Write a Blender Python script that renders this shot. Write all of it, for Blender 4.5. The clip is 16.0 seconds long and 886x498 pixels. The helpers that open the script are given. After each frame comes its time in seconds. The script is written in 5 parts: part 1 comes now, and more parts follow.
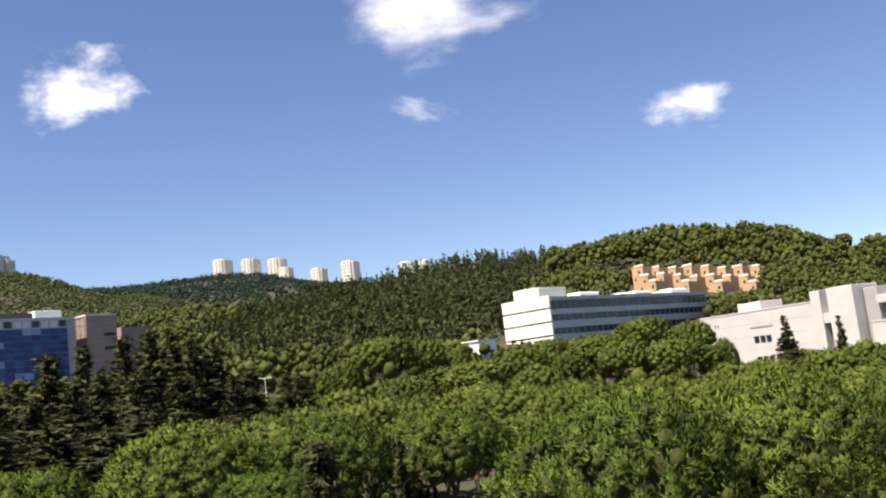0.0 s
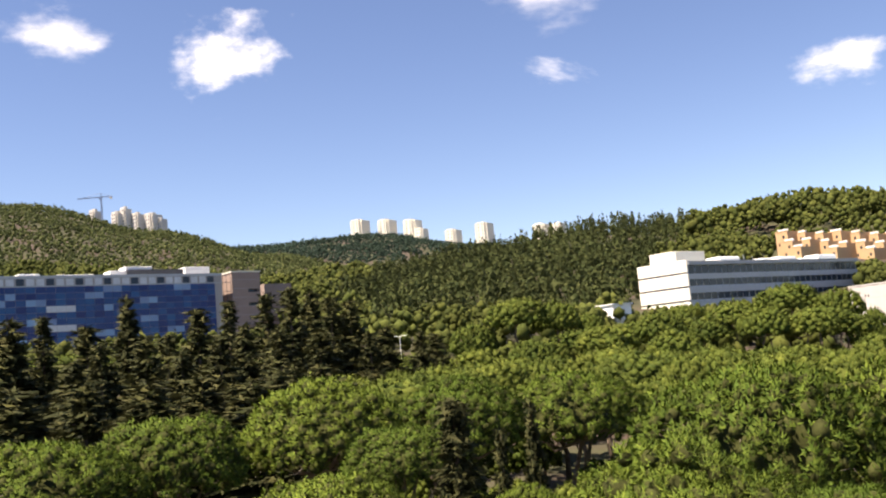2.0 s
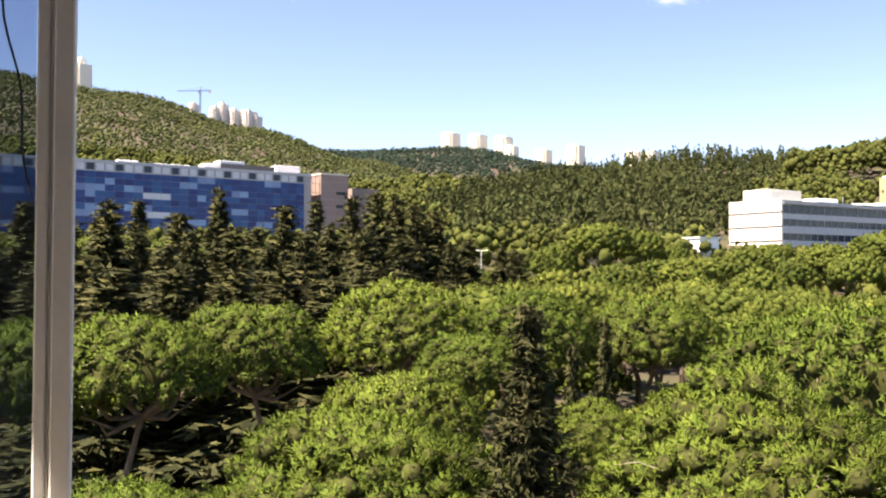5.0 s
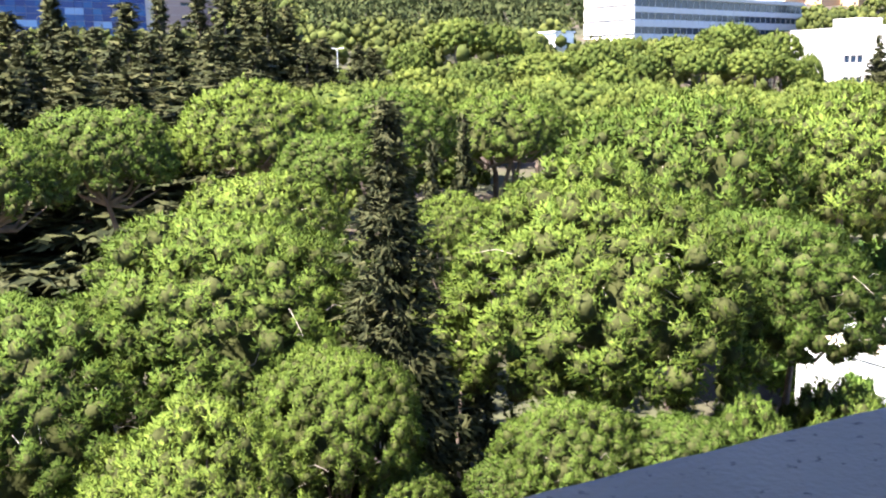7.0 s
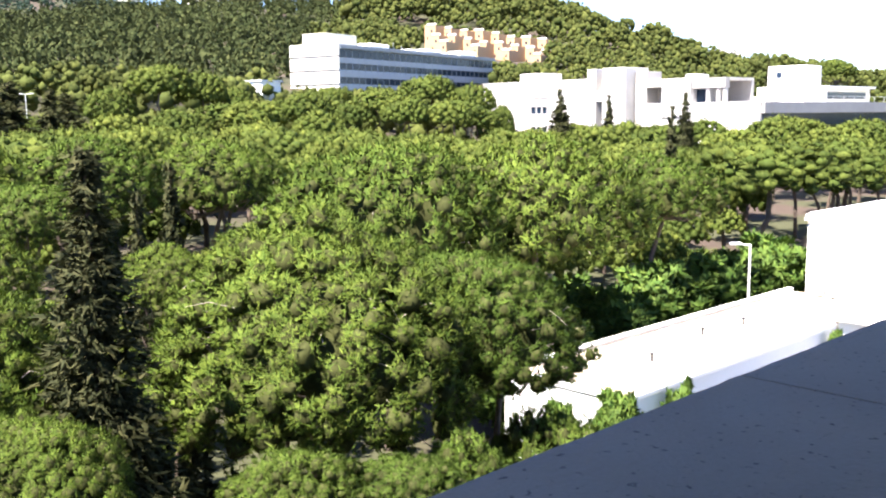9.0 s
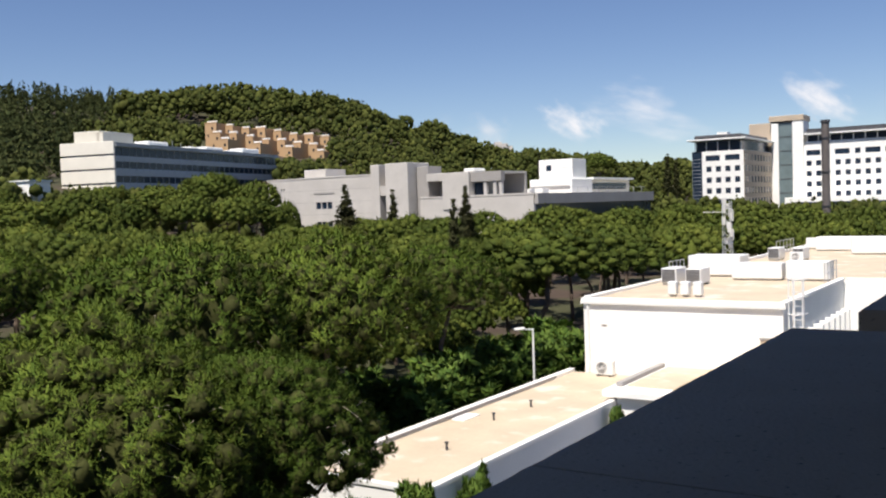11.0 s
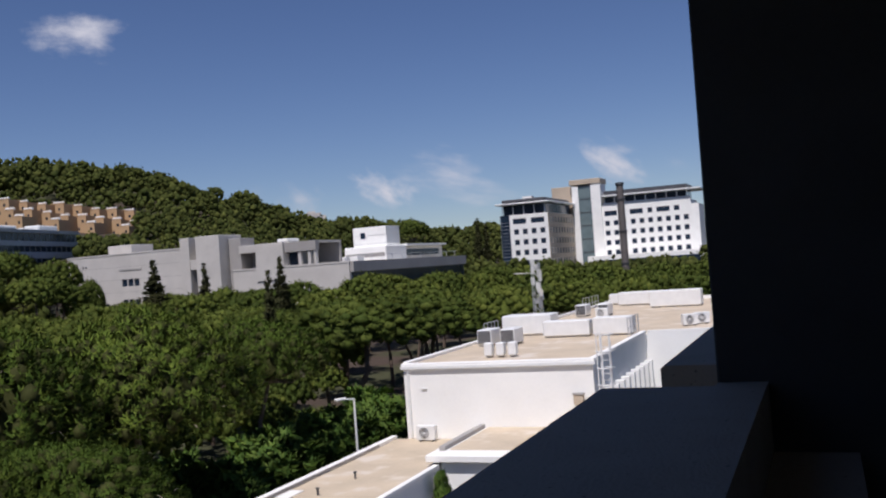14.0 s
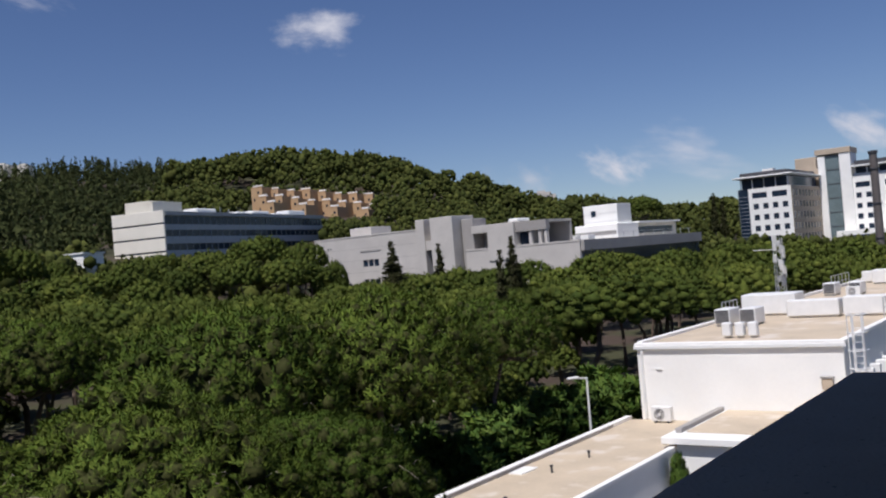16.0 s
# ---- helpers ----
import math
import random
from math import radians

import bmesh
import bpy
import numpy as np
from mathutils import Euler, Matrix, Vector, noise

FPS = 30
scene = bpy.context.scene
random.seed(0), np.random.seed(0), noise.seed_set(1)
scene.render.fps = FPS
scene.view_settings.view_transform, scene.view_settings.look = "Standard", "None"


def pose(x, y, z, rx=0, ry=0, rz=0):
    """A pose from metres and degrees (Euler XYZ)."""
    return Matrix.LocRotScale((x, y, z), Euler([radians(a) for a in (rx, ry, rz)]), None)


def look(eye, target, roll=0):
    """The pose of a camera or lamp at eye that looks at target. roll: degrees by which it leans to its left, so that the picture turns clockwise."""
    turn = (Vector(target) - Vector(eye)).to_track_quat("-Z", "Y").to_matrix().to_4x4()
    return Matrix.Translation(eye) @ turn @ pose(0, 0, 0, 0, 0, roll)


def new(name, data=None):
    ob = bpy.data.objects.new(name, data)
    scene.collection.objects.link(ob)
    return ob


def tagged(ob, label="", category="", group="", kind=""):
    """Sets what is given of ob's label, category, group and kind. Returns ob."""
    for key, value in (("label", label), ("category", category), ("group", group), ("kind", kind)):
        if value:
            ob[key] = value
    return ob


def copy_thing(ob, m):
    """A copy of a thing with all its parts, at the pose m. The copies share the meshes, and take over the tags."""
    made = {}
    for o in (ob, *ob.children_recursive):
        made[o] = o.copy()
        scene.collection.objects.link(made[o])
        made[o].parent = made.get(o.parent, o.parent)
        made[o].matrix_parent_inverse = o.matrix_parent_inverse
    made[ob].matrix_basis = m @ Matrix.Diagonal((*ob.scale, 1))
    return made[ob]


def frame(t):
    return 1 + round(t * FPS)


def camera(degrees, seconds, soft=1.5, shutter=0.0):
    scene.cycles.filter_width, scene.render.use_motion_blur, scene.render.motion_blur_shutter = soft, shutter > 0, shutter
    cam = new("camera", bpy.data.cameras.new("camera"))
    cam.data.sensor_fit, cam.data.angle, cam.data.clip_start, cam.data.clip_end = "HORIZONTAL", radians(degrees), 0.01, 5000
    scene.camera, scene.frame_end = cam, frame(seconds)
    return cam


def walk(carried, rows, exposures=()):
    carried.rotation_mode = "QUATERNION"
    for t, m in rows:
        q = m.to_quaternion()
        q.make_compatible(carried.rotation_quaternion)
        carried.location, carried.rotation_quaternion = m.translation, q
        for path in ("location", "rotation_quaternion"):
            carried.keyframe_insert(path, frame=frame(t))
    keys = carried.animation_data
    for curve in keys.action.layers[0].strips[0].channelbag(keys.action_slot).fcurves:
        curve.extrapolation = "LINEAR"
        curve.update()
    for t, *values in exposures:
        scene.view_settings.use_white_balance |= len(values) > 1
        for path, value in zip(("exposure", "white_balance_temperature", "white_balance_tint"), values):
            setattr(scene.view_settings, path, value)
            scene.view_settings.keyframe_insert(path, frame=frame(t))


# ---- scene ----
cam = camera(50.2, 16.0, soft=2.1)
LEDGE = 12.0          # top of the window ledge above the ground below
EYE = 12.65           # mean height of the eye
# seconds, yaw, pitch, roll
ROWS = [
    (0.0, 1.91, 7.95, 6.57),
    (0.5, 3.35, 7.48, 6.47),
    (1.0, 5.4, 6.98, 6.35),
    (1.5, 7.47, 6.49, 5.69),
    (2.0, 9.9, 6.44, 4.94),
    (2.5, 11.68, 5.74, 3.8),
    (3.0, 13.67, 5.35, 3.22),
    (5.5, 14.52, 0.47, -0.38),
    (6.0, 13.5, -1.53, 0.05),
    (6.5, 10.15, -7.09, 0.5),
    (7.0, 6.17, -10.55, 0.99),
    (7.5, 2.33, -11.11, 2.2),
    (8.0, -1.04, -11.3, 2.53),
    (8.5, -6.42, -8.99, 1.19),
    (9.0, -11.14, -7.92, 0.58),
    (9.5, -16.16, -6.16, 0.24),
    (10.0, -19.56, -4.58, 0.5),
    (12.5, -26.48, -0.94, 3.46),
    (13.0, -26.45, -0.5, 3.38),
    (13.5, -35.24, 1.1, 4.28),
    (14.0, -35.15, 1.02, 4.16),
    (14.5, -29.86, 1.09, 4.38),
    (15.0, -27.01, 1.0, 4.46),
    (15.5, -23.17, 1.18, 4.75),
    (16.0, -21.2, 0.83, 4.77),
]
# seconds, height of the eye above the ledge
RISE = [(0, 0.97), (1.5, 0.96), (3, 0.92), (5.5, 0.67), (6.5, 0.63), (7, 0.62), (8, 0.62), (9, 0.637), (10, 0.65), (12.5, 0.677), (13.5, 0.70), (16, 0.70)]
# seconds, stops, kelvin, tint
STOPS = [(0, 1.0, 6900, 14), (1.5, 1.19, 7350, 16), (3, 1.62, 7750, 18), (5.5, 2.07, 7650, 20), (6, 2.19, 7300, 20), (6.5, 2.26, 6700, 19), (7, 2.72, 6200, 18), (8, 2.32, 6200, 18), (9, 2.26, 6300, 16), (10, 1.18, 6500, 14), (12.5, 0.1, 6300, 12), (13, 0.0, 6175, 12), (13.5, -0.3, 6050, 18), (14.5, -0.32, 6000, 18), (16, -0.24, 6000, 16)]


def rise(t):
    return float(np.interp(t, [a for a, b in RISE], [b for a, b in RISE]))


walk(cam, [(t, pose(0, 0, LEDGE + rise(t), 90 + pitch, roll, yaw)) for t, yaw, pitch, roll in ROWS], STOPS)

# ---- world and sun ----
SUN_AZ, SUN_EL = 231.0, 61.0
world = bpy.data.worlds.new("sky")
scene.world = world
world.use_nodes = True
wn = world.node_tree.nodes
sky = wn.new("ShaderNodeTexSky")
sky.sky_type = "NISHITA"
sky.sun_disc = False
sky.sun_elevation, sky.sun_rotation = radians(SUN_EL), radians(SUN_AZ)
sky.air_density, sky.dust_density, sky.ozone_density = 0.85, 0.1, 2.5
wn["Background"].inputs["Strength"].default_value = 0.08
deep = wn.new("ShaderNodeHueSaturation")
deep.inputs["Hue"].default_value, deep.inputs["Saturation"].default_value = 0.509, 1.09
world.node_tree.links.new(sky.outputs["Color"], deep.inputs["Color"])
world.node_tree.links.new(deep.outputs["Color"], wn["Background"].inputs["Color"])


def at(az, r, z=0.0):
    """A place by its bearing in degrees clockwise from ahead, its distance and its height."""
    return Vector((r * math.sin(radians(az)), r * math.cos(radians(az)), z))


sun = new("sun", bpy.data.lights.new("sun", "SUN"))
sun.data.energy, sun.data.angle, sun.data.color = 5.0, radians(0.5), (1.0, 0.94, 0.84)
sun.matrix_world = look(at(SUN_AZ, 100, 100 * math.tan(radians(SUN_EL))), (0, 0, 0))


# ---- materials ----
def material(name, color, rough=0.7, metal=0.0, spread=0.15, scale=3.0, grain=40.0, bump=0.2, random_piece=0.0, stain=None, translucent=0.0, island=0.0, spec=0.5, each=0.0):
    """A surface with variation at two scales, grain in its relief, and, where asked, stains or a change from piece to piece."""
    m = bpy.data.materials.new(name)
    m.use_nodes = True
    nt = m.node_tree
    n, ln = nt.nodes, nt.links
    b = n["Principled BSDF"]
    co = n.new("ShaderNodeTexCoord")
    big, small = n.new("ShaderNodeTexNoise"), n.new("ShaderNodeTexNoise")
    big.inputs["Scale"].default_value, small.inputs["Scale"].default_value = scale, grain
    big.inputs["Detail"].default_value, small.inputs["Detail"].default_value = 5, 3
    for t in (big, small):
        ln.new(co.outputs["Object"], t.inputs["Vector"])
    mix = n.new("ShaderNodeMix")
    mix.data_type = "RGBA"
    dark = [c * (1 - spread) for c in color]
    light = [min(1, c * (1 + spread)) for c in color]
    mix.inputs[6].default_value, mix.inputs[7].default_value = (*dark, 1), (*light, 1)
    add = n.new("ShaderNodeMath")
    add.operation = "MULTIPLY_ADD"
    ln.new(small.outputs["Fac"], add.inputs[0])
    add.inputs[1].default_value = 0.6
    sub = n.new("ShaderNodeMath")
    sub.operation = "MULTIPLY_ADD"
    ln.new(big.outputs["Fac"], sub.inputs[0])
    sub.inputs[1].default_value, sub.inputs[2].default_value = 1.6, -0.6
    ln.new(sub.outputs[0], add.inputs[2])
    ln.new(add.outputs[0], mix.inputs[0])
    out = mix.outputs[2]
    if stain:
        st = n.new("ShaderNodeTexNoise")
        st.inputs["Scale"].default_value, st.inputs["Detail"].default_value = stain[1], 6
        ln.new(co.outputs["Object"], st.inputs["Vector"])
        ramp = n.new("ShaderNodeMapRange")
        ramp.inputs[1].default_value, ramp.inputs[2].default_value = stain[2], stain[2] + 0.12
        ln.new(st.outputs["Fac"], ramp.inputs[0])
        smix = n.new("ShaderNodeMix")
        smix.data_type = "RGBA"
        smix.inputs[7].default_value = (*stain[0], 1)
        ln.new(ramp.outputs[0], smix.inputs[0])
        ln.new(out, smix.inputs[6])
        out = smix.outputs[2]
    if random_piece or island:
        hsv = n.new("ShaderNodeHueSaturation")
        src = n.new("ShaderNodeObjectInfo").outputs["Random"] if random_piece else n.new("ShaderNodeNewGeometry").outputs["Random Per Island"]
        amount = random_piece or island
        rng = n.new("ShaderNodeMapRange")
        rng.inputs[3].default_value, rng.inputs[4].default_value = 1 - amount, 1 + amount
        ln.new(src, rng.inputs[0])
        ln.new(rng.outputs[0], hsv.inputs["Value"])
        hue = n.new("ShaderNodeMapRange")
        hue.inputs[3].default_value, hue.inputs[4].default_value = 0.5 + 0.06 * amount, 0.5 - 0.06 * amount
        ln.new(src, hue.inputs[0])
        ln.new(hue.outputs[0], hsv.inputs["Hue"])
        ln.new(out, hsv.inputs["Color"])
        out = hsv.outputs[0]
    if each:
        tint, info = n.new("ShaderNodeHueSaturation"), n.new("ShaderNodeObjectInfo")
        val, hue = n.new("ShaderNodeMapRange"), n.new("ShaderNodeMapRange")
        val.inputs[3].default_value, val.inputs[4].default_value = 1 - each, 1 + each
        hue.inputs[3].default_value, hue.inputs[4].default_value = 0.512, 0.494
        ln.new(info.outputs["Random"], val.inputs[0]), ln.new(info.outputs["Random"], hue.inputs[0])
        ln.new(val.outputs[0], tint.inputs["Value"]), ln.new(hue.outputs[0], tint.inputs["Hue"])
        ln.new(out, tint.inputs["Color"])
        out = tint.outputs[0]
    ln.new(out, b.inputs["Base Color"])
    b.inputs["Roughness"].default_value, b.inputs["Metallic"].default_value = rough, metal
    b.inputs["Specular IOR Level"].default_value = spec
    if bump:
        bp = n.new("ShaderNodeBump")
        bp.inputs["Strength"].default_value, bp.inputs["Distance"].default_value = bump, 0.02
        ln.new(small.outputs["Fac"], bp.inputs["Height"])
        ln.new(bp.outputs[0], b.inputs["Normal"])
    if translucent:
        tr = n.new("ShaderNodeBsdfTranslucent")
        ln.new(out, tr.inputs["Color"])
        ms = n.new("ShaderNodeMixShader")
        ms.inputs[0].default_value = translucent
        ln.new(b.outputs[0], ms.inputs[1])
        ln.new(tr.outputs[0], ms.inputs[2])
        ln.new(ms.outputs[0], n["Material Output"].inputs["Surface"])
    return m


M_PINE = material("pine_needles", (0.080, 0.118, 0.018), 0.7, spread=0.45, scale=0.5, grain=6, bump=0, island=0.3, each=0.2, translucent=0.08, spec=0.08)
M_MID = material("pine_needles_mid", (0.078, 0.100, 0.018), 0.7, spread=0.5, scale=0.5, grain=4, bump=0, island=0.25, each=0.25, translucent=0.08, spec=0.08)
M_CYPRESS = material("cypress_needles", (0.048, 0.052, 0.021), 0.75, spread=0.4, scale=0.6, grain=6, bump=0, island=0.5, translucent=0.1, spec=0.08)
M_FAR = material("forest_leaves", (0.064, 0.076, 0.018), 0.8, spread=0.6, scale=0.13, grain=0.6, bump=0, island=0.25, translucent=0.12, spec=0.08)
M_SHRUB = material("shrub_leaves", (0.078, 0.132, 0.022), 0.65, spread=0.4, scale=0.6, grain=5, bump=0, island=0.35, translucent=0.15, spec=0.15)
# Olive inner needles, darker than the crown to stand for shade inside.
M_INNER = material("shaded_inner_needles", (0.049, 0.054, 0.018), 0.9, spread=0.5, scale=1.2, grain=9, bump=1.0, spec=0.05)
M_BARK = material("bark", (0.13, 0.095, 0.07), 0.9, spread=0.4, scale=4, grain=30, bump=0.6)
M_DEAD = material("dead_twigs", (0.32, 0.27, 0.22), 0.9, spread=0.3, scale=4, grain=30, bump=0.2)
M_SOIL = material("soil", (0.062, 0.042, 0.030), 0.95, spread=0.4, scale=0.08, grain=1.5, bump=0.4, stain=((0.05, 0.052, 0.02), 0.05, 0.42))
M_WHITE = material("white_render", (0.900, 0.890, 0.850), 0.8, spread=0.05, scale=0.4, grain=8, bump=0.1)
M_CREAM = material("cream_render", (0.72, 0.68, 0.58), 0.8, spread=0.08, scale=0.3, grain=5, bump=0.1)
M_GABLE = material("pale_cream_render", (0.82, 0.78, 0.68), 0.8, spread=0.06, scale=0.3, grain=5, bump=0.1)
M_CONCRETE = material("pale_concrete", (0.56, 0.53, 0.49), 0.85, spread=0.12, scale=0.25, grain=4, bump=0.2)
# Darker copy of the concrete; on recesses and turned-away faces it paints shade.
M_CONC_DARK = material("grey_and_shaded_concrete", (0.36, 0.34, 0.32), 0.85, spread=0.12, scale=0.25, grain=4, bump=0.2)
M_LEDGE = material("ledge_concrete", (0.27, 0.238, 0.19), 0.85, spread=0.12, scale=2.5, grain=60, bump=0.25, stain=((0.05, 0.045, 0.045), 38, 0.62))
M_FLAT = material("gravel_roof", (0.58, 0.48, 0.35), 0.9, spread=0.14, scale=0.5, grain=9, bump=0.2, stain=((0.68, 0.6, 0.5), 0.7, 0.55))
M_GLASS_DARK = material("dark_glazing", (0.02, 0.035, 0.06), 0.12, spread=0.3, scale=0.2, grain=2, bump=0, spec=0.25)
M_BLUE = material("blue_glazing", (0.015, 0.06, 0.2), 0.15, spread=0.2, scale=0.1, grain=0.6, bump=0, random_piece=0.3, spec=0.2)
M_PALEBLUE = material("pale_blue_panel", (0.16, 0.27, 0.45), 0.3, spread=0.15, scale=0.1, grain=0.6, bump=0, random_piece=0.25)
M_BROWN = material("brown_stone", (0.280, 0.210, 0.175), 0.85, spread=0.12, scale=0.3, grain=3, bump=0.2, random_piece=0.08)
M_TAN = material("tan_stone", (0.5, 0.33, 0.18), 0.85, spread=0.12, scale=0.2, grain=3, bump=0.2)
M_METAL = material("galvanised_metal", (0.6, 0.6, 0.6), 0.45, metal=0.7, spread=0.1, scale=3, grain=40, bump=0.05)
M_PAINT = material("white_paint_metal", (0.78, 0.78, 0.76), 0.5, spread=0.06, scale=2, grain=30, bump=0.05)
M_BLACK = material("dark_metal", (0.06, 0.06, 0.065), 0.5, spread=0.2, scale=3, grain=30, bump=0.05)
M_FRAME = material("weathered_frame", (0.82, 0.81, 0.78), 0.7, spread=0.1, scale=6, grain=120, bump=0, stain=((0.36, 0.31, 0.25), 9, 0.68))


# Near black stands for the backlit shade on the pier.
M_PIER = material("shade_black_pier", (0.022, 0.022, 0.02), 0.7, spread=0.3, scale=2, grain=30, bump=0.2)
M_ROOM = material("unseen_room_plaster", (0.7, 0.68, 0.64), 0.9, spread=0.08, scale=1, grain=20, bump=0.1)
M_AERIAL = material("antenna_panels", (0.62, 0.62, 0.6), 0.5, spread=0.3, scale=2, grain=12, bump=0.05)
M_STEEL = material("rusty_flue_steel", (0.16, 0.14, 0.13), 0.6, metal=0.3, spread=0.25, scale=0.6, grain=8, bump=0.1)
M_CURTAIN = material("lit_blind", (0.6, 0.62, 0.64), 0.6, spread=0.2, scale=0.5, grain=3, bump=0)


def pane_glass():
    m = bpy.data.materials.new("tinted_glass")
    m.use_nodes = True
    n, ln = m.node_tree.nodes, m.node_tree.links
    tr, gl, fr, mx = n.new("ShaderNodeBsdfTransparent"), n.new("ShaderNodeBsdfGlossy"), n.new("ShaderNodeFresnel"), n.new("ShaderNodeMixShader")
    tr.inputs["Color"].default_value = (0.6, 0.64, 0.68, 1)
    gl.inputs["Roughness"].default_value = 0.02
    ln.new(fr.outputs[0], mx.inputs[0]), ln.new(tr.outputs[0], mx.inputs[1]), ln.new(gl.outputs[0], mx.inputs[2])
    ln.new(mx.outputs[0], n["Material Output"].inputs["Surface"])
    return m


M_PANE = pane_glass()
M_BLUECRANE = material("blue_crane_paint", (0.12, 0.18, 0.3), 0.5, spread=0.1, scale=0.5, grain=4, bump=0)
M_FARDARK = material("conifer_leaves", (0.049, 0.061, 0.020), 0.8, spread=0.45, scale=0.012, grain=0.1, bump=0, island=0.45, translucent=0.1, spec=0.08)
M_SLOPE = material("scrub_leaves", (0.074, 0.09, 0.032), 0.8, spread=0.6, scale=0.035, grain=0.2, bump=0, island=0.4, translucent=0.15, spec=0.1)
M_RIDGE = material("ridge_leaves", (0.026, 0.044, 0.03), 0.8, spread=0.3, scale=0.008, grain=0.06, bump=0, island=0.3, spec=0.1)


def cloud_veil(seed, soft):
    """Soft white vapour, thick in the middle and torn at the rim."""
    m = bpy.data.materials.new("cloud_vapour")
    m.use_nodes = True
    n, ln = m.node_tree.nodes, m.node_tree.links
    n.remove(n["Principled BSDF"])
    co, no, ma = n.new("ShaderNodeTexCoord"), n.new("ShaderNodeTexNoise"), n.new("ShaderNodeMapping")
    ma.inputs["Location"].default_value = (seed * 3.1, seed * 1.7, seed)
    no.inputs["Scale"].default_value, no.inputs["Detail"].default_value, no.inputs["Roughness"].default_value = 1.5, 7, 0.55
    ln.new(co.outputs["Object"], ma.inputs[0]), ln.new(ma.outputs[0], no.inputs["Vector"])
    le = n.new("ShaderNodeVectorMath")
    le.operation = "LENGTH"
    ln.new(co.outputs["Object"], le.inputs[0])
    a = n.new("ShaderNodeMath")
    a.operation = "MULTIPLY_ADD"
    ln.new(no.outputs["Fac"], a.inputs[0])
    a.inputs[1].default_value = 3.0
    b = n.new("ShaderNodeMath")
    b.operation = "MULTIPLY_ADD"
    ln.new(le.outputs["Value"], b.inputs[0])
    b.inputs[1].default_value, b.inputs[2].default_value = -1.5, -0.5
    ln.new(b.outputs[0], a.inputs[2])
    r = n.new("ShaderNodeMapRange")
    r.inputs[1].default_value, r.inputs[2].default_value, r.inputs[4].default_value = 0.0, soft[0] * 2.8, soft[1]
    r.interpolation_type = "SMOOTHSTEP"
    ln.new(a.outputs[0], r.inputs[0])
    em, tr, mx = n.new("ShaderNodeEmission"), n.new("ShaderNodeBsdfTransparent"), n.new("ShaderNodeMixShader")
    em.inputs["Color"].default_value, em.inputs["Strength"].default_value = (1.0, 0.98, 0.97, 1), soft[2]
    ln.new(r.outputs[0], mx.inputs[0]), ln.new(tr.outputs[0], mx.inputs[1]), ln.new(em.outputs[0], mx.inputs[2])
    ln.new(mx.outputs[0], n["Material Output"].inputs["Surface"])
    return m


# ---- mesh helpers ----
def part(name, bm, mat, parent=None, label=""):
    me = bpy.data.meshes.new(name)
    bm.to_mesh(me)
    bm.free()
    me.materials.append(mat)
    ob = new(name, me)
    if parent:
        ob.parent = parent
    if label:
        ob["label"] = label
    return ob


def raw(name, verts, faces, mat, parent=None, label=""):
    me = bpy.data.meshes.new(name)
    me.from_pydata(verts, [], faces)
    me.materials.append(mat)
    ob = new(name, me)
    if parent:
        ob.parent = parent
    if label:
        ob["label"] = label
    return ob


def box(bm, x0, x1, y0, y1, z0, z1, bevel=0.0):
    vs = [bm.verts.new(c) for c in ((x0, y0, z0), (x1, y0, z0), (x1, y1, z0), (x0, y1, z0), (x0, y0, z1), (x1, y0, z1), (x1, y1, z1), (x0, y1, z1))]
    fs = [bm.faces.new([vs[i] for i in f]) for f in ((3, 2, 1, 0), (4, 5, 6, 7), (0, 1, 5, 4), (1, 2, 6, 5), (2, 3, 7, 6), (3, 0, 4, 7))]
    if bevel:
        es = list({e for f in fs for e in f.edges})
        bmesh.ops.bevel(bm, geom=es, offset=bevel, segments=1, affect="EDGES")


def boxes(*items, bevel=0.0):
    bm = bmesh.new()
    for i in items:
        box(bm, *i, bevel=bevel)
    return bm


def tube(bm, a, b, r0, r1=None, n=8):
    a, b = Vector(a), Vector(b)
    r1 = r0 if r1 is None else r1
    q = (b - a).to_track_quat("Z", "Y")
    rings = []
    for p, r in ((a, r0), (b, r1)):
        rings.append([bm.verts.new(p + q @ Vector((r * math.cos(2 * math.pi * i / n), r * math.sin(2 * math.pi * i / n), 0))) for i in range(n)])
    for i in range(n):
        bm.faces.new((rings[0][i], rings[0][(i + 1) % n], rings[1][(i + 1) % n], rings[1][i]))
    bm.faces.new(rings[0][::-1]), bm.faces.new(rings[1])


def thing(name, m, label, category, group="", kind=""):
    ob = new(name)
    ob.matrix_world = m
    return tagged(ob, label, category, group, kind)


def heading(az):
    """Turn so that local x runs along the bearing az and local y to the left of it."""
    return 90 - az


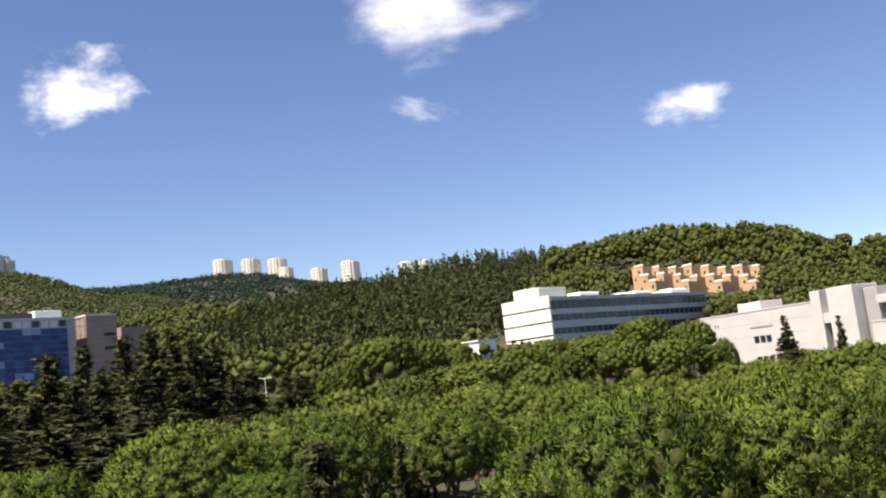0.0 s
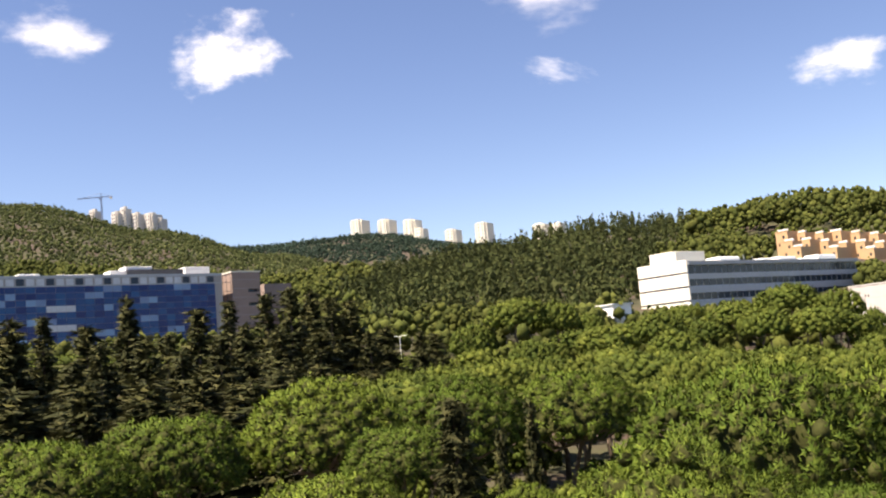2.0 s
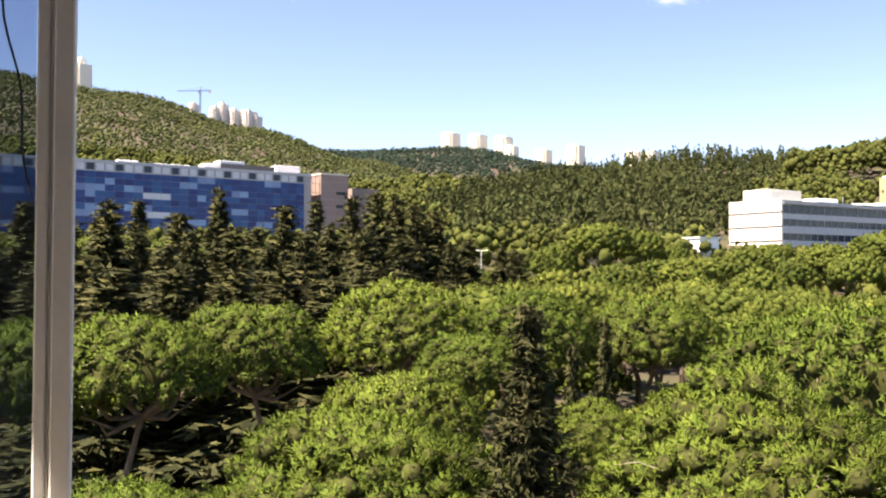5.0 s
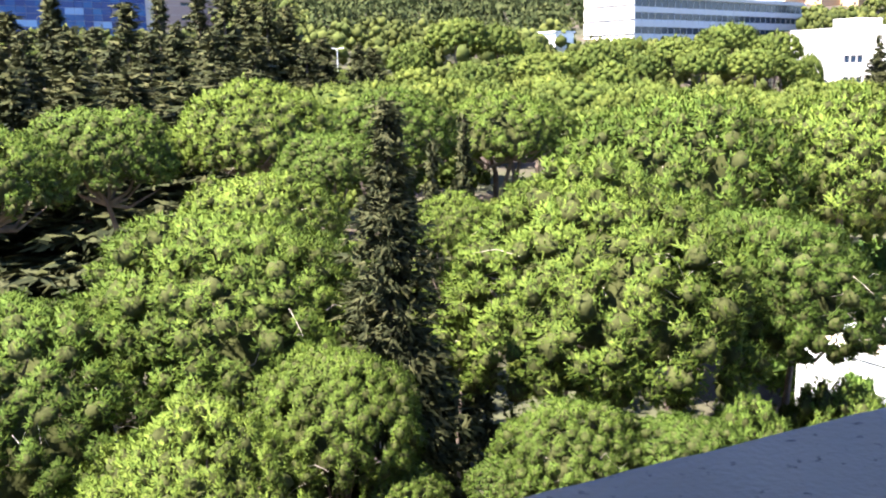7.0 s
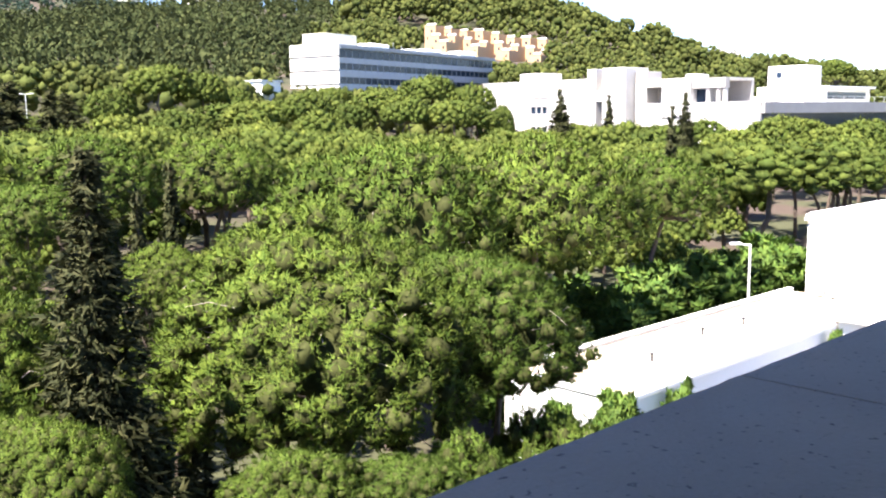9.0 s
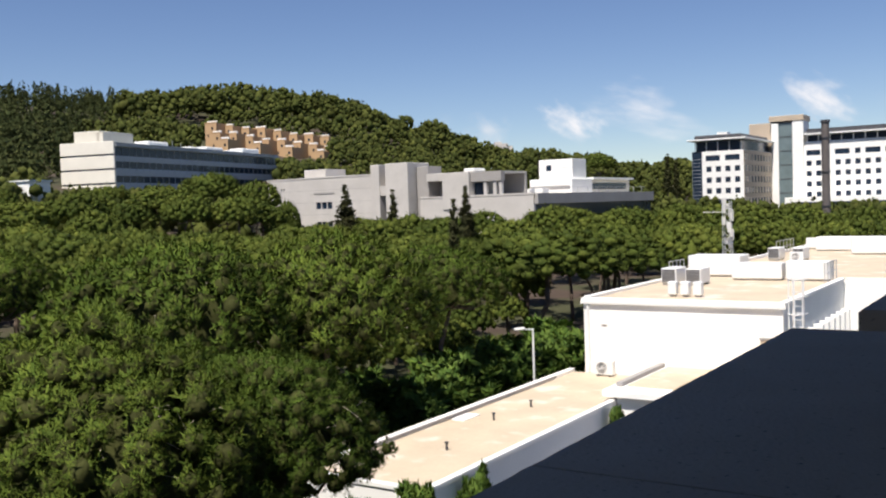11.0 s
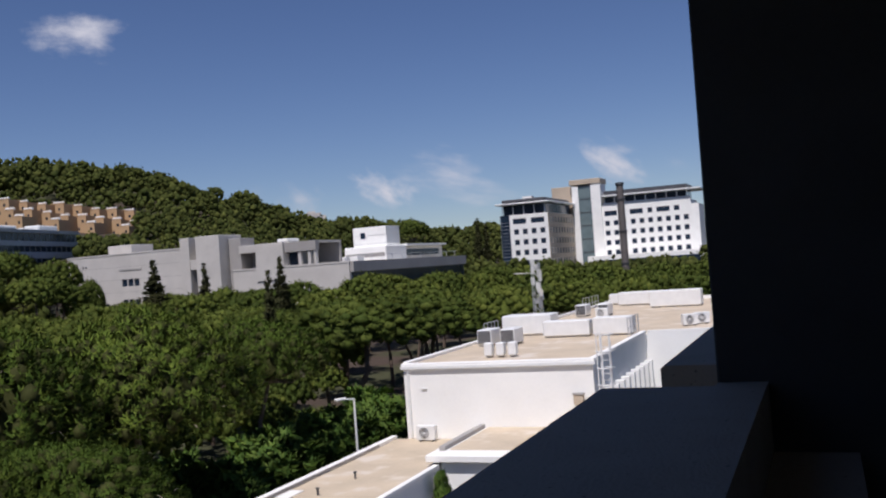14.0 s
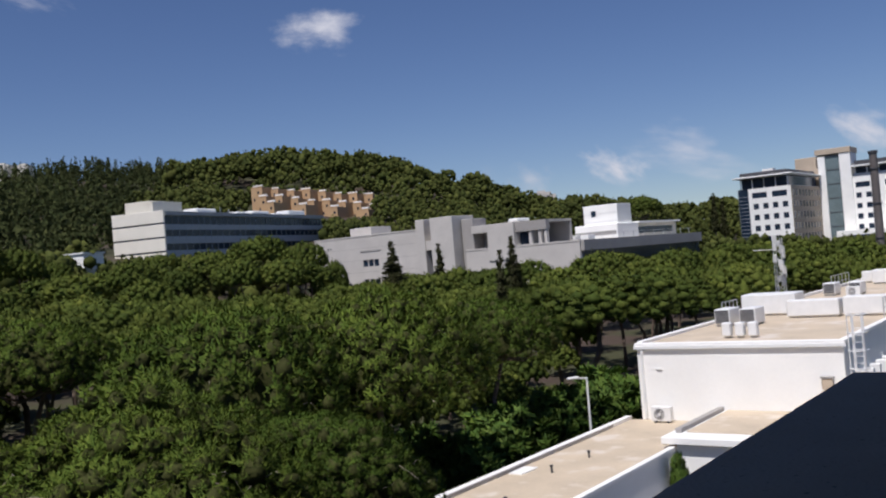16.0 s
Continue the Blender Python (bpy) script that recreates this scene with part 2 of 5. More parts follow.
# ---- ground ----
AZ = [-180, -75, -40, -33, -26, -20, -14, -7, 0, 5, 12, 18, 23, 28, 36, 50, 75, 180]
PROFILE = {
    0: [0] * 18,
    60: [0] * 18,
    110: [2, 4, 4, 4, 4, 3, 3, 2.5, 2, 2, 1.5, 1, 1, 0.5, 0.5, 0.5, 0, 0],
    180: [4, 12, 12, 12, 12, 11, 11, 11, 10, 9, 6, 4, 3, 2, 1, 1, 1, 2],
    260: [6, 24, 23, 23, 22, 21, 20, 21, 20, 19, 16, 12, 8, 5, 4, 4, 4, 4],
    380: [8, 40, 42, 40, 38, 36, 37, 40, 41, 40, 36, 33, 24, 14, 8, 7, 6, 6],
    500: [10, 60, 66, 62, 56, 50, 54, 61, 68, 66, 68, 62, 47, 31, 22, 16, 10, 8],
    1000: [15, 200, 200, 188, 158, 128, 105, 80, 60, 55, 50, 45, 40, 35, 28, 22, 15, 10],
    1400: [15, 190, 195, 190, 186, 190, 198, 170, 120, 90, 60, 50, 40, 35, 30, 25, 15, 10],
    2200: [10, 100, 110, 110, 110, 110, 110, 100, 80, 60, 40, 30, 25, 20, 15, 15, 10, 5],
    4800: [0] * 18,
}
RADII = sorted(PROFILE)
TABLE = np.array([PROFILE[r] for r in RADII], float)


def ground_z(x, y):
    r, az = math.hypot(x, y), math.degrees(math.atan2(x, y))
    i = min(max(np.searchsorted(RADII, r) - 1, 0), len(RADII) - 2)
    k = (r - RADII[i]) / (RADII[i + 1] - RADII[i])
    k = min(max(k, 0), 1)
    k = k * 0.5 + 0.5 * k * k * (3 - 2 * k)
    j = min(max(np.searchsorted(AZ, az) - 1, 0), len(AZ) - 2)
    c = (az - AZ[j]) / (AZ[j + 1] - AZ[j])
    c = c * c * (3 - 2 * c)
    lo = TABLE[i, j] * (1 - c) + TABLE[i, j + 1] * c
    hi = TABLE[i + 1, j] * (1 - c) + TABLE[i + 1, j + 1] * c
    z = lo * (1 - k) + hi * k
    if r > 70:
        z += min((r - 70) / 200, 1) * 3.0 * noise.noise((x * 0.02, y * 0.02, 0)) * min(1, z / 10)
    return z


def build_ground():
    rr = [0] + [4 * i for i in range(1, 40)] + [160 + 12 * i for i in range(0, 45)] + [720 + 60 * i for i in range(0, 30)] + [2600, 3200, 4000, 4800]
    na = 240
    verts, faces = [(0, 0, 0)], []
    for r in rr[1:]:
        for a in range(na):
            p = at(-180 + 360 * a / na, r)
            verts.append((p.x, p.y, ground_z(p.x, p.y)))
    for a in range(na):
        faces.append((0, 1 + (a + 1) % na, 1 + a))
    for i in range(len(rr) - 2):
        for a in range(na):
            b = (a + 1) % na
            faces.append((1 + i * na + a, 1 + i * na + b, 1 + (i + 1) * na + b, 1 + (i + 1) * na + a))
    ob = raw("ground", verts, faces, M_SOIL)
    for p in ob.data.polygons:
        p.use_smooth = True
    tagged(ob, "reddish brown soil with pine litter under the trees", "ground", kind="structure")


build_ground()


# ---- own building: ledge, pier, window, room ----
U, V = Vector((math.sin(radians(57)), math.cos(radians(57)), 0)), Vector((math.sin(radians(147)), math.cos(radians(147)), 0))
OWN = Matrix(((U.x, -V.x, 0, 0), (U.y, -V.y, 0, 0), (0, 0, 1, 0), (0, 0, 0, 1)))   # local x along the facade, y outwards


def uv(p):
    """Along the facade and outwards from it."""
    return p.x * U.x + p.y * U.y, -(p.x * V.x + p.y * V.y)


def setting(name, bm, mat, label, category):
    ob = part(name, bm, mat)
    ob.matrix_world = OWN
    return tagged(ob, label, category, kind="structure")


ledge = thing("window_ledge", OWN, "pitted grey concrete window ledge in the shade", "ledge", kind="structure")


def slab(x0, x1, y1):
    """A cast slab with a slightly uneven worn front arris."""
    bm = bmesh.new()
    nx = int((x1 - x0) / 0.05)
    rows = []
    for i in range(nx + 1):
        x = x0 + (x1 - x0) * i / nx
        w = 0.006 * noise.noise((x * 9, y1, 0)) + 0.003 * noise.noise((x * 31, y1, 3))
        rows.append([bm.verts.new(c) for c in ((x, 0.3, LEDGE), (x, y1 - 0.02 + w, LEDGE), (x, y1 + w, LEDGE - 0.018), (x, y1, LEDGE - 0.35), (x, 0.3, LEDGE - 0.35))])
    for a, b in zip(rows, rows[1:]):
        for k in range(5):
            bm.faces.new((a[k], a[(k + 1) % 5], b[(k + 1) % 5], b[k]))
    bm.faces.new(rows[0][::-1]), bm.faces.new(rows[-1])
    bmesh.ops.recalc_face_normals(bm, faces=bm.faces)
    part("slab", bm, M_LEDGE, ledge)


for x0, x1, y1 in ((-3.0, 2.095, 1.14), (2.107, 4.9, 1.14), (5.8, 14.0, 0.96)):
    slab(x0, x1, y1)
part("slab", boxes((4.902, 5.048, 0.3, 0.548, LEDGE - 0.35, LEDGE - 0.003)), M_LEDGE, ledge)
setting("wall_pier", boxes((5.05, 5.75, -0.4, 0.55, LEDGE - 2.5, LEDGE + 3.39), bevel=0.01), M_PIER, "pier at the end of the window opening, blackened to stand for shade", "pier")
setting("wall_own", boxes((-9, 16, -0.1, 0.298, 0, LEDGE - 0.36), (-9, 16, -0.1, 0.298, LEDGE + 3.4, LEDGE + 6.0), (-9, -3.0, -0.1, 0.298, LEDGE - 0.355, LEDGE + 3.395), (5.76, 16, -0.1, 0.298, LEDGE - 0.355, LEDGE + 3.395)), M_LEDGE, "grey concrete outer wall of the building", "wall")
# Unseen room, added to close off light from behind the opening.
setting("floor", boxes((-4, 7, -5, -0.11, LEDGE - 1.1, LEDGE - 0.9)), M_ROOM, "plain floor of the unseen room added behind the window", "floor")
setting("ceiling", boxes((-4, 7, -5, -0.11, LEDGE + 3.4, LEDGE + 3.6)), M_ROOM, "plain plastered ceiling of the unseen added room", "ceiling")
setting("wall_back", boxes((-4, 7, -5.2, -5.01, LEDGE - 0.9, LEDGE + 3.4), (-4.2, -4.01, -5, -0.11, LEDGE - 0.9, LEDGE + 3.4), (7.01, 7.2, -5, -0.11, LEDGE - 0.9, LEDGE + 3.4)), M_ROOM, "plain plastered walls of the unseen added room", "wall")

# Overhang out of view, added and sized to keep sun off the ledge.
setting("unseen_shade_slab", boxes((-1.7, 6.5, 0.3, 1.98, LEDGE + 3.41, LEDGE + 3.65)), M_LEDGE, "unseen concrete slab added to shade the ledge", "overhang")
sash = thing("window_1", OWN, "weathered window sash with dusty tinted glass", "window", kind="structure")
part("stile", boxes((-0.084, -0.062, 1.143, 1.185, LEDGE - 0.3, LEDGE + 3.3), (-0.102, -0.089, 1.146, 1.183, LEDGE - 0.3, LEDGE + 3.3), (-0.0885, -0.0845, 1.152, 1.17, LEDGE - 0.3, LEDGE + 3.3), bevel=0.002), M_FRAME, sash, "weathered grooved frame stile")
part("stile", boxes((-1.4, -1.36, 1.143, 1.185, LEDGE - 0.3, LEDGE + 3.3), bevel=0.002), M_FRAME, sash)
part("top_rail", boxes((-1.4, -0.062, 1.143, 1.185, LEDGE + 3.302, LEDGE + 3.36), bevel=0.002), M_FRAME, sash)
pane = part("pane", boxes((-1.358, -0.104, 1.162, 1.167, LEDGE - 0.3, LEDGE + 3.3)), M_PANE, sash, "tinted glass pane")
pane.visible_shadow = False
bm = bmesh.new()
pts = [(-0.145 + 0.035 * k / 12 - 0.004 * math.sin(k * 0.8), 1.2, LEDGE + 1.05 - 0.25 * k / 12) for k in range(13)]
for a, b in zip(pts, pts[1:]):
    tube(bm, a, b, 0.0016, n=6)
ob = part("cable", bm, M_BLACK)
ob.matrix_world = OWN
tagged(ob, "thin black cable hanging outside the glass", "cable")


# ---- walls with openings ----
def holed(bm, width, height, holes, depth=0.3, x0=0.0, z0=0.0):
    """A front at y = 0 with openings (x0, x1, z0, z1) whose reveals go back by depth."""
    xs = sorted({round(q, 3) for q in (x0, x0 + width, *[h[0] for h in holes], *[h[1] for h in holes])})
    zs = sorted({round(q, 3) for q in (z0, z0 + height, *[h[2] for h in holes], *[h[3] for h in holes])})
    made = {}

    def v(x, y, z):
        k = (round(x, 4), round(y, 4), round(z, 4))
        if k not in made:
            made[k] = bm.verts.new(k)
        return made[k]
    for a, b in zip(xs, xs[1:]):
        for c, d in zip(zs, zs[1:]):
            mx, mz = (a + b) / 2, (c + d) / 2
            if not any(h[0] < mx < h[1] and h[2] < mz < h[3] for h in holes):
                bm.faces.new((v(a, 0, c), v(b, 0, c), v(b, 0, d), v(a, 0, d)))
    for a, b, c, d in holes:
        for p, q in (((a, c), (b, c)), ((b, c), (b, d)), ((b, d), (a, d)), ((a, d), (a, c))):
            vs = [bm.verts.new((p[0], 0, p[1])), bm.verts.new((q[0], 0, q[1])), bm.verts.new((q[0], depth, q[1])), bm.verts.new((p[0], depth, p[1]))]
            bm.faces.new(vs)


def shell(bm, x0, x1, y0, y1, z0, z1):
    """The sides, back and roof of a block whose front is built apart."""
    for f in (((x0, y0, z0), (x0, y1, z0), (x0, y1, z1), (x0, y0, z1)), ((x1, y0, z0), (x1, y0, z1), (x1, y1, z1), (x1, y1, z0)),
              ((x0, y1, z0), (x1, y1, z0), (x1, y1, z1), (x0, y1, z1)), ((x0, y0, z1), (x0, y1, z1), (x1, y1, z1), (x1, y0, z1))):
        bm.faces.new([bm.verts.new(c) for c in f])


def panes(parent, holes, mat, y=0.22, bars=2, frame_mat=None):
    """A glazed window in each opening, with a pane and upright bars."""
    cache = {}
    for a, b, c, d in holes:
        key = (round(b - a, 3), round(d - c, 3))
        if key not in cache:
            w, h = key
            g = bmesh.new()
            box(g, 0, w, 0, 0.03, 0, h)
            me = bpy.data.meshes.new("window")
            g.to_mesh(me), g.free()
            me.materials.append(mat)
            f = bmesh.new()
            for k in range(bars + 1):
                x = (w - 0.08) * k / bars
                box(f, x, x + 0.08, -0.05, -0.001, 0.08, h - 0.08)
            box(f, 0, w, -0.05, -0.001, 0, 0.08), box(f, 0, w, -0.05, -0.001, h - 0.08, h)
            fe = bpy.data.meshes.new("window_frame")
            f.to_mesh(fe), f.free()
            fe.materials.append(frame_mat or M_BLACK)
            cache[key] = (me, fe)
        win, fr = new("window", cache[key][0]), new("window_frame", cache[key][1])
        win.parent, win.location, fr.parent = parent, (a, y, c), win


def block(name, m, label, category="building"):
    return thing(name, m, label, category)


def place(az, r, along):
    p = at(az, r)
    return pose(p.x, p.y, 0, 0, 0, heading(along))


# ---- white office with ribbon windows ----
def white_office():
    top = EYE + 18.8
    b = block("white_office_building", place(5.0, 250, 44), "long white office building with dark ribbon windows")
    holes = [(0.6 + 0.0, 79.4, top - 3.1 - 3.6 * k, top - 0.9 - 3.6 * k) for k in range(5)]
    part("wall", boxes((0, 80, 0.5, 16, top - 20, top)), M_METAL_BLUE, b)
    for k in range(5):
        lo, hi = (holes[k][3], top if k == 0 else holes[k - 1][2])
        part("spandrel", boxes((0, 80, 0, 0.499, lo, hi)), M_METAL_BLUE, b, "pale blue-grey spandrel band")
    for k in range(5):
        z = top - 3.1 - 3.6 * k
        g = boxes((0, 2.6, 0, 0.04, 0, 2.2))
        me = bpy.data.meshes.new("pane")
        g.to_mesh(me), g.free()
        me.materials.append(M_GLASS_DARK)
        for i in range(29):
            ob = new("pane", me)
            ob.parent, ob.location = b, (0.75 + 2.71 * i, 0.35, z)
        for i in range(30):
            part("mullion", boxes((0.64 + 2.71 * i, 0.73 + 2.71 * i, 0.25, 0.5, z, z + 2.2)), M_METAL_BLUE, b)
        if k:
            for i in range(29):
                part("lower_panel", boxes((0.76 + 2.71 * i, 3.33 + 2.71 * i, 0.3, 0.34, z, z + 0.5)), M_METAL_BLUE, b)
    for k in range(5):
        z1 = top + 0.5 - 3.6 * k
        part("end_band", boxes((-0.6, -0.02, -0.4, 16.3, z1 - 3.15, z1), bevel=0.05), M_GABLE, b, "cream rendered band of the end wall")
    part("end_recess", boxes((-0.2, -0.01, 0.1, 15.9, top - 19.5, top - 0.1)), M_GLASS_DARK, b)
    part("roof_edge", boxes((-0.01, 80.5, -0.7, 0.0, top - 0.75, top - 0.2), (-0.01, 80.5, -0.5, 16.2, top + 0.003, top + 0.2)), M_METAL_BLUE, b)
    part("penthouse", boxes((1, 14, 5, 13, top + 0.205, top + 3.4), (1, 4, 4, 6, top + 0.205, top + 3.0), bevel=0.05), M_CREAM, b, "cream rooftop plant room")
    for x, w, h in ((19, 9, 1.6), (38, 5, 1.0), (46, 9, 1.4), (58, 5, 0.9), (66, 10, 1.9)):
        bm = bmesh.new()
        box(bm, x, x + w, 4, 9, top + 0.205, top + 0.205 + h, bevel=0.35)
        part("roof_cover", bm, M_PAINT, b, "white rooftop cover")
    part("antenna", boxes((31, 31.1, 5, 5.1, top + 0.2, top + 2.6), (35, 35.1, 5, 5.1, top + 0.2, top + 2.0)), M_METAL, b)


M_METAL_BLUE = material("blue_grey_panels", (0.44, 0.46, 0.47), 0.5, spread=0.08, scale=0.2, grain=2, bump=0.05)
white_office()


# ---- pale concrete building ----
def concrete_building():
    top = EYE + 6.6
    b = block("concrete_building", place(13.59, 200, 150), "pale concrete campus building with tall slab shafts")
    wins = [(1.2, 2.3, top - 3.0, top - 1.7), (3.6, 4.0, top - 2.2, top - 1.7), (4.4, 4.8, top - 2.2, top - 1.7), (1.4, 2.6, top - 6.6, top - 5.4)]
    for z in (top - 4.7, top - 8.6):
        wins += [(13.5 + 1.5 * k, 14.8 + 1.5 * k, z - 1.4, z) for k in range(3)]
    wins += [(6.5, 10.0, top - 12.4, top - 9.2)]
    bm = bmesh.new()
    holed(bm, 28.4, 20, wins, 0.35, 0, top - 20)
    shell(bm, 0, 28.4, 0, 18, top - 20, top)
    part("wall", bm, M_CONCRETE, b)
    panes(b, wins, M_GLASS_DARK, bars=1)
    part("coping", boxes((-0.1, 28.4, -0.08, 0.3, top + 0.002, top + 0.25)), M_CONCRETE, b)
    for j in range(1, 6):
        part("cast_joint", boxes((0.02, 28.38, -0.012, -0.002, top - 2.4 * j, top - 2.4 * j + 0.05)), M_CONC_DARK, b)
    part("roof_box", boxes((8.6, 14.5, 2, 8, top, top + 1.9), bevel=0.05), M_CONCRETE, b)
    part("lintel_strip", boxes((13.0, 18.5, -0.1, -0.002, top - 3.1, top - 2.8)), M_CONC_DARK, b)
    # shafts
    part("shaft", boxes((28.41, 30.5, -0.6, 6, top - 20, top + 1.9), bevel=0.06), M_CONCRETE, b, "tall cast concrete shaft")
    # Recess coloured dark to stand for its shade.
    part("shaft_recess", boxes((30.51, 32.8, 2.0, 6, top - 20, top + 1.8)), M_CONC_DARK, b, "recess between shafts coloured dark as shade")
    part("bridge", boxes((30.51, 32.8, -0.4, 1.99, top - 4.0, top - 2.2)), M_CONCRETE, b)
    part("shaft", boxes((32.81, 38.1, -1.6, 5, top - 20, top + 1.9), bevel=0.06), M_CONCRETE, b, "tall cast concrete shaft")
    part("shaft", boxes((38.4, 41.0, 0.8, 5, top - 20, top + 1.1), bevel=0.06), M_CONC_DARK, b)
    # The darker concrete puts the shade of the entry into its colour.
    part("entry_recess", boxes((41.01, 44.7, 4.0, 4.4, top - 20, top - 1.8)), M_CONC_DARK, b)
    part("canopy", boxes((41.01, 44.75, 0.2, 4.4, top - 1.79, top - 0.4), bevel=0.05), M_CONCRETE, b)
    part("upper_block", boxes((44.8, 50.6, -0.2, 9, top - 7.0, top - 0.4), bevel=0.05), M_CONCRETE, b)
    part("roof_cover", boxes((48.0, 50.2, 2, 6, top - 0.395, top + 0.3), bevel=0.2), M_PAINT, b)
    # open terrace frame
    part("terrace_beam", boxes((50.65, 57.0, 0.4, 1.6, top - 2.2, top - 0.5)), M_CONC_DARK, b)
    part("terrace_roof", boxes((50.65, 57.0, 1.61, 9.0, top - 0.9, top - 0.5)), M_CONCRETE, b)
    for x in (53.2, 55.2, 56.4):
        part("terrace_post", boxes((x, x + 0.55, 0.6, 1.2, top - 4.85, top - 2.21)), M_CONCRETE, b)
    part("terrace_wall", boxes((50.65, 57.0, 8.4, 9.0, top - 4.85, top - 0.91)), M_CONC_DARK, b)
    part("terrace_glazing", boxes((50.65, 53.0, 1.7, 1.8, top - 4.8, top - 2.3)), M_GLASS_DARK, b)
    # long low wing
    z = EYE + 1.76
    bm = bmesh.new()
    holed(bm, 24.0, 14, [], 0.3, 39.6, z - 14)
    shell(bm, 39.6, 63.6, 0, 48, z - 14, z)
    part("wing_wall", bm, M_CONCRETE, b)
    part("wing_coping", boxes((39.6, 63.7, -0.08, 0.35, z + 0.002, z + 0.3)), M_CONCRETE, b)
    # Side turned from the sun, its shade put into the colour.
    part("shaded_front", boxes((63.61, 64.3, 0.3, 48, z - 1.6, z + 0.2)), M_CONC_DARK, b, "concrete fascia coloured dark as shade")
    part("ribbon_glazing", boxes((63.61, 63.8, 0.6, 47.5, z - 4.6, z - 1.61)), M_GLASS_DARK, b)
    for y in range(0, 48, 4):
        part("rail_post", boxes((63.2, 63.28, y + 0.4, y + 0.48, z + 0.3, z + 1.2)), M_METAL, b)
    part("rail", boxes((63.2, 63.26, 0.4, 46, z + 1.2, z + 1.27)), M_METAL, b)
    # stepped white penthouse
    part("penthouse", boxes((52.3, 59.6, 21.5, 27.0, z + 0.01, z + 6.75), bevel=0.05), M_WHITE, b, "white panelled rooftop box")
    part("penthouse_step", boxes((51.3, 60.4, 19.5, 28.0, z + 0.01, z + 3.0), bevel=0.15), M_WHITE, b)
    # Dark strip on the face of the step draws a shadow line.
    part("step_shadow_strip", boxes((51.6, 60.1, 19.44, 19.49, z + 1.0, z + 1.7)), M_CONC_DARK, b)
    part("penthouse_wing", boxes((53, 59.8, 28.05, 46, z + 0.01, z + 2.8), bevel=0.1), M_CREAM, b)
    part("penthouse_roof", boxes((52.4, 60.6, 28.02, 46.5, z + 2.81, z + 3.2)), M_WHITE, b)
    part("strip_window", boxes((59.81, 59.9, 28.5, 44, z + 0.9, z + 2.1)), M_GLASS_DARK, b)
    part("penthouse_window", boxes((54.0, 55.0, 21.4, 21.49, z + 4.6, z + 5.7)), M_GLASS_DARK, b)
    for k in range(1, 4):
        part("panel_joint", boxes((52.35, 59.55, 21.46, 21.49, z + 1.6 * k + 0.3, z + 1.6 * k + 0.36)), M_METAL, b)
    for x in (51.6, 54.2, 56.8):
        part("roof_unit", boxes((x, x + 1.6, 12, 14.5, z + 0.01, z + 1.2), bevel=0.08), M_PAINT, b)


concrete_building()


